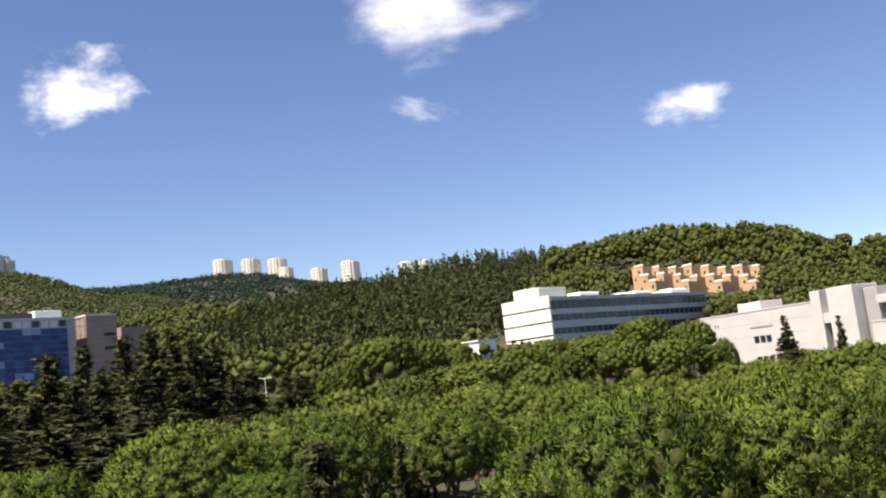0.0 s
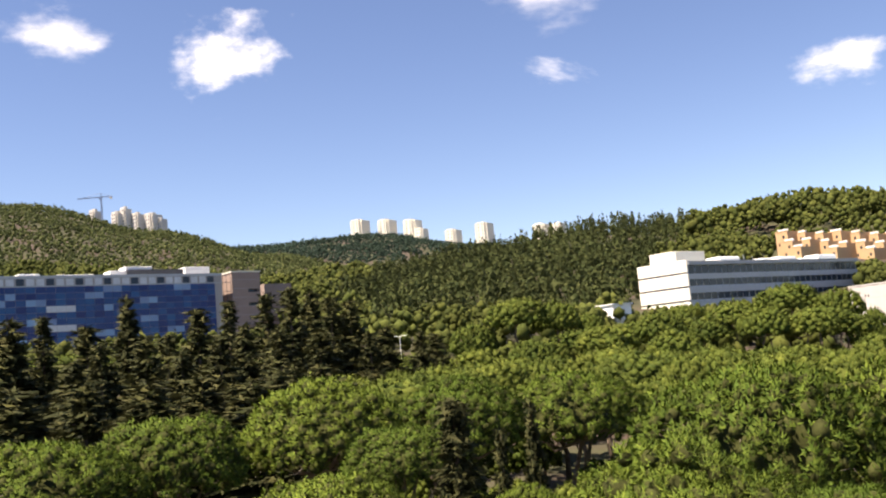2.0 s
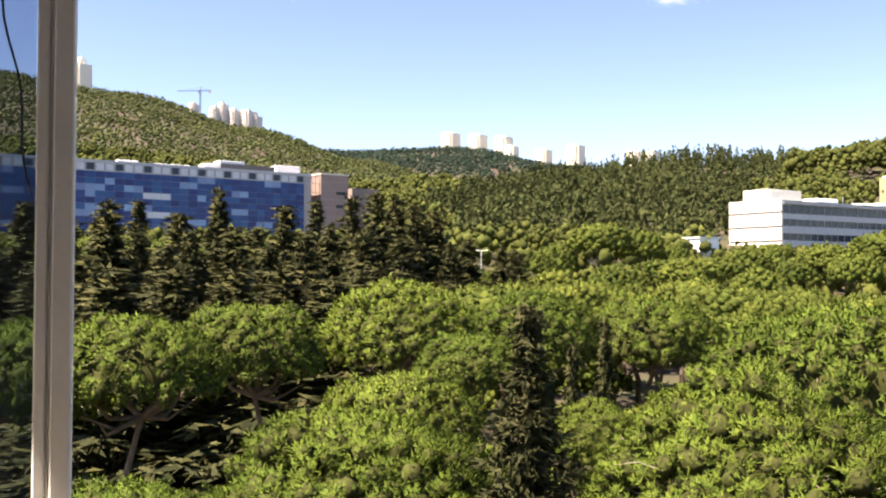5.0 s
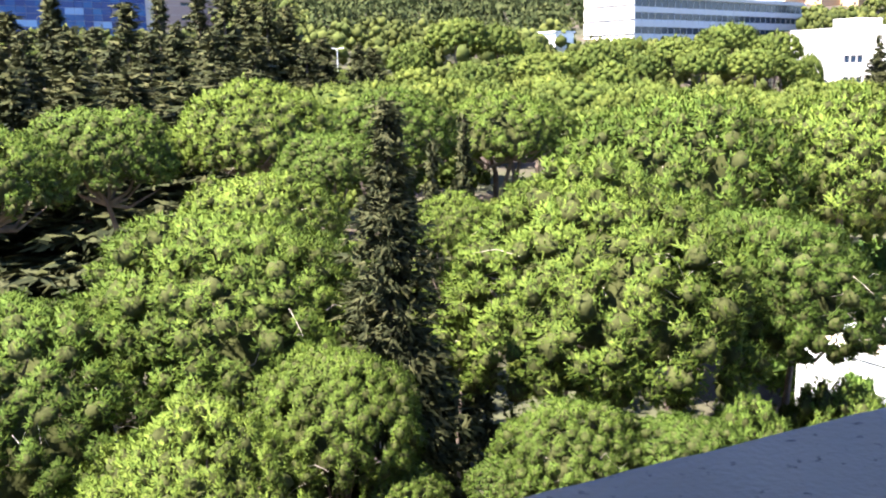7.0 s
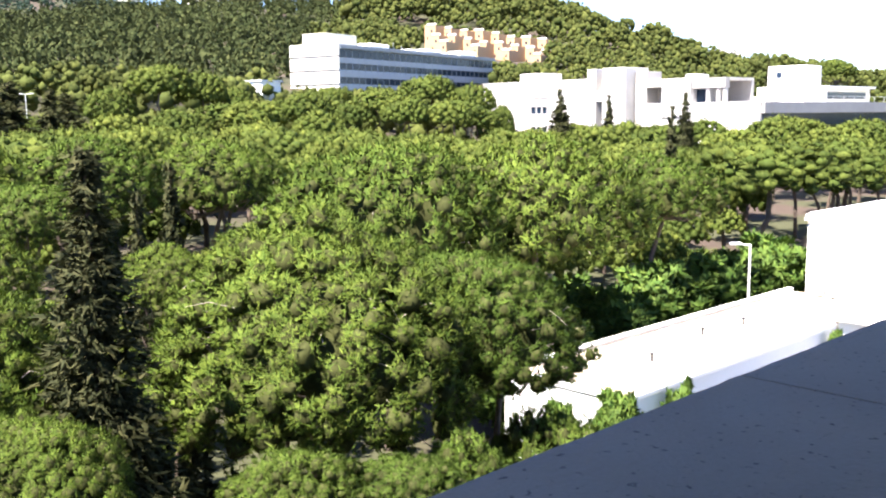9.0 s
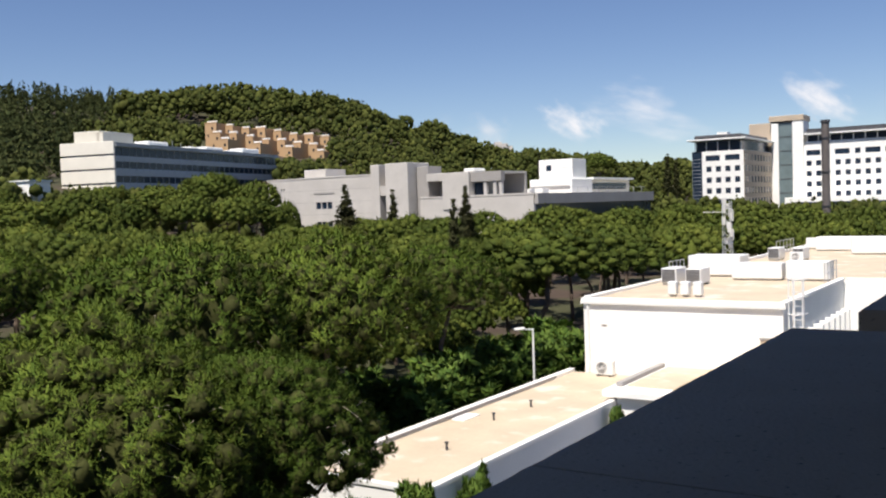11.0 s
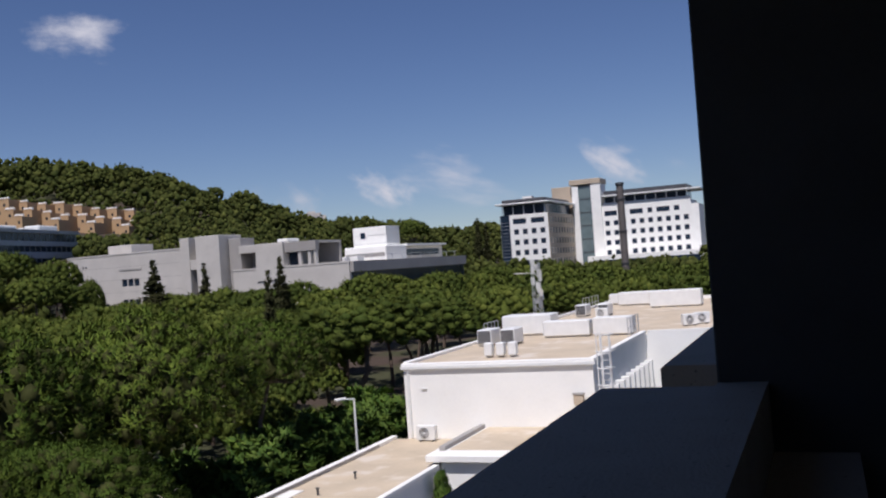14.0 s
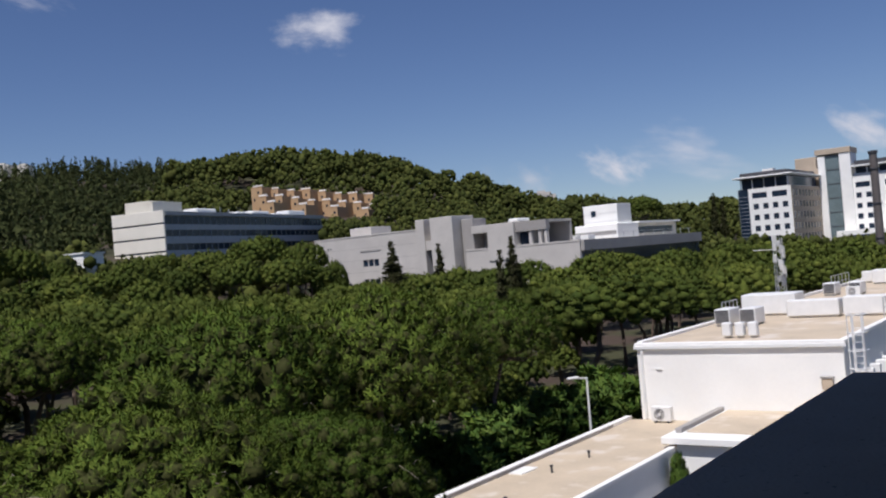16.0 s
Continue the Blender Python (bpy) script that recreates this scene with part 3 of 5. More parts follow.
# ---- glass-fronted blue building with a stone end ----
def blue_building():
    top = EYE + 27.3
    b = block("blue_glass_building", place(-42, 235.4, 41.6), "long blue glass-fronted building with stone end tower")
    L = 86.5
    part("wall", boxes((0, L, 0.1, 18, top - 22, top)), M_CONC_DARK, b)
    rnd = random.Random(4)
    w, h = 2.28, 1.55
    meshes = []
    for mat in (M_BLUE, M_PALEBLUE, M_CURTAIN):
        g = boxes((0.03, w - 0.03, 0, 0.08, 0.03, h - 0.03))
        me = bpy.data.meshes.new("pane")
        g.to_mesh(me), g.free()
        me.materials.append(mat)
        meshes.append(me)
    cols = int(L / w)
    for r in range(11):
        i = 0
        while i < cols:
            run, kind = rnd.choice((1, 2, 3)), 0
            if rnd.random() < 0.16:
                kind = 1
            if 18 <= i <= 22 and r in (3, 6) and rnd.random() < 0.6:
                kind = 2
            for k in range(run):
                if i < cols:
                    ob = new("pane", meshes[kind])
                    ob.parent, ob.location = b, (i * w, 0.0, top - 2.6 - (r + 1) * h)
                    i += 1
    for i in range(cols):
        part("clerestory", boxes((i * w + 0.25, (i + 1) * w - 0.25, 0.0, 0.09, top - 2.3, top - 0.7)), M_CURTAIN if i % 3 else M_GLASS_DARK, b)
    part("fascia", boxes((0, L, -0.05, 0.09, top - 0.6, top + 0.1)), M_METAL_BLUE, b)
    part("sill_band", boxes((0, L, -0.02, 0.09, top - 2.58, top - 2.35)), M_METAL_BLUE, b)
    for x, l, hh in ((24, 3.5, 0.6), (36, 5, 1.0), (45, 9, 0.7), (58, 13, 1.6), (62, 7, 2.6), (78, 7, 2.4)):
        part("roof_unit", boxes((x, x + l, 4, 9, top + 0.003, top + hh), bevel=0.08), M_PAINT, b, "white rooftop unit")
    # slanted rooftop screen
    part("roof_screen", boxes((62, 77, 3, 3.3, top + 0.2, top + 1.7)), M_BLACK, b)
    # scaffold and stone end
    for k in range(8):
        part("scaffold_rail", boxes((L + 0.2, L + 2.6, 0.0, 0.12, top - 20 + 2.5 * k, top - 19.88 + 2.5 * k)), M_BLACK, b)
    for x in (0.2, 1.3, 2.5):
        part("scaffold_post", boxes((L + x, L + x + 0.1, 0.15, 0.25, top - 22, top - 0.5)), M_BLACK, b)
    zs = [top - 4.3 - 3.7 * k for k in range(5)]
    holes = [(L + 7.6, L + 10.9, z - 0.9, z) for z in zs]
    bm = bmesh.new()
    holed(bm, 8.4, 22.2, holes, 1.2, L + 2.9, top - 22)
    shell(bm, L + 2.9, L + 11.3, 0, 14, top - 22, top + 0.2)
    part("stone_end", bm, M_BROWN, b, "brown stone-clad end tower")
    for k in range(9):
        part("stone_joint", boxes((L + 2.95, L + 11.25, -0.02, -0.003, top - 1.8 - 2.4 * k, top - 1.7 - 2.4 * k)), M_CONC_DARK, b)
    for h4 in holes:
        part("slot_window", boxes((h4[0], h4[1], 1.1, 1.15, h4[2], h4[3])), M_GLASS_DARK, b)
    part("stone_cap", boxes((L + 2.7, L + 11.5, -0.2, 14.2, top + 0.21, top + 0.6)), M_CREAM, b)
    part("rear_block", boxes((L + 20, L + 29, 14, 22, top - 18, top - 1.6)), M_BROWN, b)


blue_building()


# ---- tall white office block ----
def tall_office():
    top = EYE + 18.6
    b = block("tall_office_building", place(41.67, 300, 147), "tall white office building with punched windows")
    # local x along the sunlit front, y away from it; the far wing lies to the left of the corner
    wins = []
    for k in range(6):
        z = top - 6.6 - 3.35 * k
        if k == 0:
            wins += [(-11.6, -7.2, z - 0.4, z + 1.3), (-5.6, -1.2, z - 0.4, z + 1.3)]
        else:
            wins += [(-11.4 + 2.9 * i, -9.8 + 2.9 * i, z - 0.4, z + 1.3) for i in range(4)]
    bm = bmesh.new()
    holed(bm, 12.7, 24, wins, 0.35, -12.7, top - 28)
    shell(bm, -15.8, 0, 0, 33.6, top - 28, top - 4.0)
    part("wall", bm, M_WHITE, b)
    panes(b, wins, M_GLASS_DARK, bars=2)
    part("corner_glazing", boxes((-15.8, -12.72, 0.2, 0.4, top - 28, top - 4.0)), M_GLASS_DARK, b, "dark glazed corner bay")
    part("corner_bar", boxes(*[(-15.8, -12.72, 0.05, 0.19, top - 6.4 - 1.1 * k, top - 6.3 - 1.1 * k) for k in range(12)]), M_METAL, b)
    # beige flank with narrow windows
    flank = part("flank", boxes((0.01, 0.12, 0, 33.5, top - 28, top - 4.1)), M_BEIGE, b, "beige stone flank")
    for k in range(6):
        z = top - 7.1 - 3.35 * k
        for i in range(9):
            part("flank_window", boxes((0.13, 0.18, 1.4 + 3.5 * i, 2.9 + 3.5 * i, z, z + 1.9)), M_GLASS_DARK, b)
    # set-back glazed top storey and flying roof
    part("top_glazing", boxes((-14.8, -0.8, 1.2, 33, top - 3.99, top - 0.9)), M_GLASS_DARK, b, "set-back glazed top storey")
    for i in range(5):
        part("roof_post", boxes((-15.0 + 3.5 * i, -14.75 + 3.5 * i, 0.3, 0.55, top - 3.99, top - 0.75)), M_PAINT, b)
    part("roof", boxes((-16.8, 1.0, -1.6, 34, top - 0.74, top - 0.25), bevel=0.1), M_PAINT, b, "flat flying roof")
    part("roof_cap", boxes((-15.2, -0.8, 0.6, 32, top - 0.245, top + 1.0), bevel=0.3), M_BLACK, b)
    part("roof_hatch", boxes((-8.8, -5.6, 3, 6, top + 1.005, top + 1.8)), M_WHITE, b)
    # stair tower
    ty = 33.7
    part("stair_tower", boxes((0.2, 2.4, ty - 1.0, ty + 8, top - 28, EYE + 24.0), bevel=0.05), M_WHITE, b, "white stair tower")
    part("tower_glazing", boxes((2.42, 6.8, ty - 0.5, ty + 7, top - 28, EYE + 24.0)), M_TOWERGLASS, b, "grey-green glazed stair shaft")
    for k in range(6):
        part("tower_bar", boxes((2.42, 6.8, ty - 0.6, ty - 0.51, EYE + 24 - 4.6 * k, EYE + 24.25 - 4.6 * k)), M_BLACK, b)
    part("stair_tower", boxes((6.81, 10.2, ty - 1.0, ty + 8, top - 28, EYE + 24.6), bevel=0.05), M_WHITE, b)
    part("tower_crown", boxes((-0.5, 10.4, ty - 1.3, ty + 9, EYE + 24.62, EYE + 26.4), bevel=0.1), M_BEIGE, b, "beige tower crown")
    part("crown_flank", boxes((-7.5, 0.0, ty + 1, ty + 12, top - 6, EYE + 24.5), bevel=0.1), M_BEIGE, b)
    # right wing
    t2 = EYE + 20.4
    wins = []
    for k in range(6):
        z = t2 - 7.0 - 3.35 * k
        if k == 0:
            wins += [(10.9, 15.2, z - 0.4, z + 1.3), (19.6, 24.0, z - 0.4, z + 1.3), (25.6, 27.2, z - 0.4, z + 1.3), (28.6, 33.0, z - 0.4, z + 1.3), (34.4, 36.2, z - 0.4, z + 1.3)]
        else:
            wins += [(10.9 + 2.95 * i, 12.5 + 2.95 * i, z - 0.4, z + 1.3) for i in range(10) if i != 2]
    bm = bmesh.new()
    holed(bm, 29.8, 25, wins, 0.35, 10.21, t2 - 29)
    shell(bm, 10.21, 40.0, 0, 18, t2 - 29, t2 - 4.0)
    wing = part("wing_wall", bm, M_WHITE, b)
    wing.location = (0, ty, 0)
    holder = part("wing_corner", boxes((40.01, 42.5, 0.3, 15, t2 - 29, t2 - 5.6)), M_WHITE, b)
    holder.location = (0, ty, 0)
    panes(wing, wins, M_GLASS_DARK, bars=2)
    for nm, bx, mt in (("top_glazing", (11, 38.5, 1.2, 16, t2 - 3.99, t2 - 0.9), M_GLASS_DARK), ("roof", (10.5, 43.5, -1.6, 18, t2 - 0.74, t2 - 0.25), M_PAINT), ("roof_cap", (11, 39, 0.4, 16, t2 - 0.245, t2 + 1.2), M_BLACK), ("roof_fin", (43.5, 46.5, -1.2, 2, t2 - 0.7, t2 - 0.55), M_PALEBLUE), ("terrace_rail", (10.5, 40, 0.05, 0.12, t2 - 3.99, t2 - 2.9), M_METAL)):
        o = part(nm, boxes(bx), mt, b)
        o.location = (0, ty, 0)
    for i in range(9):
        o = part("roof_post", boxes((11 + 3.5 * i, 11.3 + 3.5 * i, 0.2, 0.5, t2 - 3.98, t2 - 0.75)), M_PAINT, b)
        o.location = (0, ty, 0)
    o = part("podium", boxes((6, 44, -9, -0.5, 2, EYE - 0.4), bevel=0.1), M_WHITE, b, "low white podium")
    o.location = (0, ty, 0)
    o = part("podium_glazing", boxes((8, 43, -9.2, -9.02, 2, EYE - 2.0)), M_GLASS_DARK, b)
    o.location = (0, ty, 0)
    o = part("far_terrace", boxes((44, 70, 30, 50, 2, EYE + 8), (50, 66, 28, 40, 2, EYE + 13)), M_CREAM, b)
    o.location = (0, ty, 0)


M_BEIGE = material("beige_stone", (0.5, 0.41, 0.31), 0.85, spread=0.1, scale=0.3, grain=3, bump=0.2)
M_TOWERGLASS = material("grey_green_glazing", (0.16, 0.21, 0.22), 0.15, spread=0.2, scale=0.3, grain=2, bump=0, spec=0.8)
tall_office()


# ---- annex wings beside the building ----
def box_things(bx, bevel=0.0):
    return boxes(bx, bevel=bevel)


def annex():
    z = 4.35
    low = block("annex_low_wing", OWN, "low white wing with a pale gravel roof")
    part("wall", boxes((22.3, 42.19, 15.4, 20.2, 0, z)), M_WHITE, low)
    part("roof_surface", boxes((22.5, 42.18, 15.62, 19.95, z + 0.004, z + 0.05)), M_FLAT, low, "pale gravel roofing")
    part("parapet", boxes((22.3, 42.18, 19.96, 20.25, z + 0.002, z + 0.22), bevel=0.02), M_WHITE, low)
    part("parapet", boxes((22.3, 36.3, 15.35, 15.6, z + 0.002, z + 0.16), bevel=0.02), M_WHITE, low)
    part("parapet", boxes((22.25, 22.48, 15.61, 19.955, z + 0.002, z + 0.16), bevel=0.02), M_WHITE, low)
    part("parapet_flashing", boxes((24.0, 40.0, 19.9, 19.955, z + 0.1, z + 0.2)), M_CONC_DARK, low)
    for x, y in ((26.7, 17.5), (31.3, 18.3), (34.0, 18.1)):
        bm = bmesh.new()
        tube(bm, (x, y, z + 0.04), (x, y, z + 0.3), 0.045), tube(bm, (x, y, z + 0.29), (x, y, z + 0.34), 0.075)
        part("roof_vent", bm, M_BLACK, low, "small dark vent pipe")
    part("drain_pad", boxes((30.6, 31.8, 19.2, 19.8, z + 0.05, z + 0.1)), M_WHITE, low)
    side = block("annex_entry_roof", OWN, "white entry roof with a raised kerb")
    part("wall", boxes((36.4, 42.19, 6.0, 15.34, 0, z + 0.25)), M_WHITE, side)
    part("fascia", boxes((36.1, 42.185, 5.9, 15.9, z + 0.255, z + 0.55), bevel=0.03), M_WHITE, side)
    part("roof_surface", boxes((37.2, 42.18, 6.3, 15.2, z + 0.555, z + 0.6)), M_FLAT, side)
    part("kerb", boxes((37.0, 42.17, 15.35, 15.62, z + 0.555, z + 0.75), bevel=0.02), M_CONC_DARK, side)
    t = 7.9
    mid = block("annex_block", OWN, "white rendered block with a flat gravel roof")
    part("wall", boxes((42.2, 56.0, 10.0, 19.4, 0, t)), M_WHITE, mid)
    for c in ((42.1, 42.45, 9.9, 19.5, t + 0.002, t + 0.16), (42.46, 56, 19.2, 19.5, t + 0.002, t + 0.22), (42.46, 55.9, 9.9, 10.2, t + 0.002, t + 0.16)):
        part("coping", boxes(c, bevel=0.02), M_WHITE, mid)
    part("roof_surface", boxes((42.47, 55.98, 10.22, 19.18, t + 0.004, t + 0.06)), M_FLAT, mid, "pale gravel roofing")
    part("drip_edge", boxes((42.04, 42.1, 9.85, 19.5, t - 0.12, t + 0.02)), M_PAINT, mid)
    part("downpipe", boxes((42.08, 42.19, 19.1, 19.2, 4.5, t - 0.15)), M_PAINT, mid)
    part("wall_stub", boxes((42.13, 42.19, 18.2, 18.5, t - 1.1, t - 1.04)), M_PAINT, mid)
    # shaded flank with upright fins
    for k in range(9):
        x = 44.0 + 1.38 * k
        part("fin", boxes((x, x + 0.35, 9.55, 9.995, 0.5, t - 1.5), bevel=0.02), M_WHITE, mid)
        if k < 8:
            part("flank_window", boxes((x + 0.37, x + 1.36, 9.93, 9.99, 3.4, t - 1.7)), M_GLASS_DARK, mid)
    far = block("annex_far_block", OWN, "white flat-roofed block behind")
    part("wall", boxes((56.02, 91, 6.0, 19.8, 0, t - 0.05)), M_WHITE, far)
    part("roof_surface", boxes((56.3, 90.7, 6.3, 19.5, t - 0.046, t)), M_FLAT, far)
    part("coping", boxes((56.02, 56.28, 5.9, 9.88, t - 0.047, t + 0.14), (56.3, 91, 19.52, 19.8, t - 0.047, t + 0.2), (90.72, 91, 6, 19.5, t - 0.047, t + 0.3), (56.3, 90.7, 5.9, 6.28, t - 0.047, t + 0.14)), M_WHITE, far)


annex()


def ac_unit(w=0.95, d=0.4, h=0.75):
    e = thing("air_conditioner", Matrix(), "white outdoor air conditioner with a round fan grille", "air conditioner", group="air conditioners on the roofs")
    part("case", boxes((0, w, 0.02, d, 0.08, h), bevel=0.02), M_PAINT, e)
    bm = bmesh.new()
    for r in (0.1, 0.17, 0.24):
        ring = [(w * 0.42 + r * math.cos(a), 0.0, 0.08 + (h - 0.08) / 2 + r * math.sin(a)) for a in [2 * math.pi * k / 16 for k in range(17)]]
        for a, b in zip(ring, ring[1:]):
            tube(bm, a, b, 0.012, n=4)
    part("fan_grille", bm, M_BLACK, e, "dark round fan grille")
    for x in (0.12, w - 0.2):
        part("foot", boxes((x, x + 0.08, 0.03, d - 0.02, 0, 0.078)), M_BLACK, e)
    return e


proto = ac_unit()
proto.matrix_world = OWN @ pose(41.4, 18.6, 4.405, 0, 0, -90)
for x, y, z, a in ((70.5, 16.2, 7.902, -90), (59.5, 8.2, 7.902, -60), (60.6, 7.6, 7.902, -60), (76.0, 7.4, 7.902, -90)):
    copy_thing(proto, OWN @ pose(x, y, z, 0, 0, a))


def chiller():
    """A big rooftop plant unit: pale case, dark coil end, low skids."""
    e = thing("rooftop_chiller", Matrix(), "large white rooftop cooling unit with a dark coil end", "cooling unit", group="cooling units on the roofs")
    part("case", boxes((0, 1.7, 0, 0.85, 0.12, 0.95), bevel=0.04), M_PAINT, e)
    part("coil", boxes((-0.03, -0.002, 0.06, 0.79, 0.2, 0.88)), M_BLACK, e, "dark finned coil")
    for k in range(8):
        part("louvre", boxes((-0.05, -0.032, 0.06, 0.79, 0.23 + 0.08 * k, 0.25 + 0.08 * k)), M_METAL, e)
    for x in (0.15, 1.4):
        part("skid", boxes((x, x + 0.15, 0.02, 0.83, 0, 0.119)), M_METAL, e)
    return e


ch = chiller()
ch.matrix_world = OWN @ pose(50.3, 16.2, 7.962, 0, 0, 0)
for x, y, a in ((50.4, 17.6, 0), (72.5, 15.6, 0), (72.6, 17.4, 0)):
    copy_thing(ch, OWN @ pose(x, y, 7.962 if x < 56 else 7.902, 0, 0, a))


def roof_box(x, y, z, w, d, h, label="white metal duct box on the flat roof"):
    e = thing("duct_box", OWN @ pose(x, y, z), label, "duct", group="duct boxes on the roofs")
    part("case", boxes((0, w, 0, d, 0.1, h), bevel=0.05), M_PAINT, e)
    part("base", boxes((0.1, w - 0.1, 0.1, d - 0.1, 0, 0.099)), M_CONC_DARK, e)


for k in range(3):
    roof_box(44.4, 14.3 + 0.62 * k, 7.962, 0.45, 0.42, 0.75, "small white vent box on the flat roof")
for x, y, w, d, h in ((57.2, 16.0, 2.0, 3.2, 1.3), (54.3, 12.9, 1.0, 2.8, 1.0), (54.3, 10.4, 1.0, 2.3, 1.1), (85.2, 14.4, 1.6, 3.0, 1.2), (80.0, 9.5, 1.6, 4.2, 1.4), (84.8, 10.2, 1.6, 3.6, 1.2), (88, 16.2, 1.0, 2.6, 1.0)):
    roof_box(x, y, 7.962 if x < 56 else 7.902, w, d, h)


def railing(p0, p1, n, z):
    e = thing("roof_railing", OWN, "thin galvanised railing along the roof edge", "railing")
    a, b = Vector((*p0, z)), Vector((*p1, z))
    for k in range(n + 1):
        bm = bmesh.new()
        p = a.lerp(b, k / n)
        tube(bm, p, p + Vector((0, 0, 1.1)), 0.03)
        part("post", bm, M_METAL, e)
    for h in (0.55, 1.1):
        bm = bmesh.new()
        tube(bm, a + Vector((0, 0, h)), b + Vector((0, 0, h)), 0.025)
        part("rail", bm, M_METAL, e)


railing((53.4, 19.05), (56.0, 19.05), 4, 7.96)
railing((52.6, 10.32), (55.8, 10.32), 4, 7.96)
railing((80.0, 19.4), (86.0, 19.4), 5, 7.9)

lad = thing("cage_ladder", OWN, "white caged roof ladder on the block wall", "ladder")
for y in (9.2, 9.65):
    bm = bmesh.new()
    tube(bm, (42.5, y, 2.5), (42.5, y, 9.2), 0.035)
    part("rail", bm, M_PAINT, lad)
for k in range(20):
    bm = bmesh.new()
    tube(bm, (42.5, 9.2, 2.8 + 0.3 * k), (42.5, 9.65, 2.8 + 0.3 * k), 0.018)
    part("rung", bm, M_PAINT, lad)
for k in range(7):
    bm = bmesh.new()
    hoop = [(42.5 - 0.75 * math.sin(a), 9.425 - 0.4 * math.cos(a), 4.6 + 0.75 * k) for a in [math.pi * q / 8 for q in range(9)]]
    for a, b in zip(hoop, hoop[1:]):
        tube(bm, a, b, 0.03, n=5)
    part("hoop", bm, M_PAINT, lad)
for q in (2, 4, 6):
    a = math.pi * q / 8
    bm = bmesh.new()
    tube(bm, (42.5 - 0.75 * math.sin(a), 9.425 - 0.4 * math.cos(a), 4.6), (42.5 - 0.75 * math.sin(a), 9.425 - 0.4 * math.cos(a), 9.1), 0.025, n=5)
    part("cage_bar", bm, M_PAINT, lad)

met = thing("meter_box", OWN, "small beige meter box on the white wall", "meter box")
part("box", boxes((42.04, 42.19, 10.5, 10.95, 5.95, 6.4), bevel=0.01), M_BEIGE, met)
part("cap", boxes((42.0, 42.19, 10.45, 11.0, 6.43, 6.5)), M_CONC_DARK, met)

# ---- lattice mast on the far roof ----
mast = thing("antenna_mast", OWN @ pose(66.0, 19.3, 7.9), "lattice antenna mast hung with pale panels", "antenna")
for sx, sy in ((-1, -1), (1, -1), (1, 1), (-1, 1)):
    bm = bmesh.new()
    tube(bm, (sx * 0.28, sy * 0.28, 0), (sx * 0.24, sy * 0.24, 4.6), 0.03, n=5)
    part("leg", bm, M_METAL, mast)
for k in range(9):
    bm = bmesh.new()
    z0, z1, d = 0.5 * k, 0.5 * k + 0.5, 0.26
    tube(bm, (-d, -d, z0), (d, -d, z1), 0.018, n=4), tube(bm, (-d, d, z0), (d, d, z1), 0.018, n=4)
    tube(bm, (-d, -d, z0), (-d, d, z1), 0.018, n=4), tube(bm, (d, d, z0), (d, -d, z1), 0.018, n=4)
    part("brace", bm, M_METAL, mast)
rnd = random.Random(2)
for k in range(12):
    z0, a = 1.3 + 0.27 * k, rnd.random() * 6.28
    o = part("panel_antenna", boxes((-0.14, 0.14, -0.06, 0.06, 0, rnd.uniform(0.4, 0.8)), bevel=0.02), M_AERIAL, mast)
    o.matrix_basis = pose(0.36 * math.cos(a), 0.36 * math.sin(a), z0, 0, 0, math.degrees(a) + 90)
bm = bmesh.new()
tube(bm, (0, 0, 3.8), (-0.9, 1.4, 3.85), 0.03, n=5)
part("boom", bm, M_METAL, mast)
part("footing", boxes((-0.7, 0.7, -0.7, 0.7, 0.0, 0.35), bevel=0.03), M_CONC_DARK, mast)


# ---- street lamps ----
def street_lamp(p, h, arms, label):
    e = thing("street_lamp", pose(*p), label, "street lamp", group="street lamps")
    bm = bmesh.new()
    tube(bm, (0, 0, 0), (0, 0, h), 0.075, 0.05, n=10)
    part("pole", bm, M_PAINT, e)
    part("foot_plate", boxes((-0.2, 0.2, -0.2, 0.2, -0.3, 0.03)), M_CONC_DARK, e)
    for s in arms:
        bm = bmesh.new()
        tube(bm, (0, 0, h - 0.05), (s * 0.5, 0, h), 0.04, n=8)
        part("arm", bm, M_PAINT, e)
        o = part("lamp_head", boxes((s * 0.45 - 0.3, s * 0.45 + 0.3, -0.12, 0.12, h - 0.02, h + 0.1), bevel=0.04), M_PAINT, e)
        o.location = (s * 0.3, 0, 0)


q = OWN @ Vector((41.0, 21.6, 0))
street_lamp((q.x, q.y, ground_z(q.x, q.y)), 6.6, (-1,), "white single-arm street lamp beside the low roof")
q = at(-12.4, 140)
street_lamp((q.x, q.y, ground_z(q.x, q.y)), EYE + 140 * math.tan(radians(1.5)) - ground_z(q.x, q.y), (-1, 1), "white twin-arm street lamp among the trees")

# ---- steel flue beyond the annex ----
q = at(46.05, 150)
flue = thing("steel_flue", pose(q.x, q.y, 0), "tall dark rusty steel flue stack", "chimney")
bm = bmesh.new()
tube(bm, (0, 0, -1), (0, 0, EYE + 10.6), 0.62, 0.55, n=16)
part("stack", bm, M_STEEL, flue)
for z in (6, 11, 16, 21):
    bm = bmesh.new()
    tube(bm, (0, 0, z), (0, 0, z + 0.15), 0.7, n=16)
    part("band", bm, M_BLACK, flue)
bm = bmesh.new()
tube(bm, (0, 0, EYE + 10.6), (0, 0, EYE + 11.0), 0.66, n=16)
part("cap", bm, M_BLACK, flue)


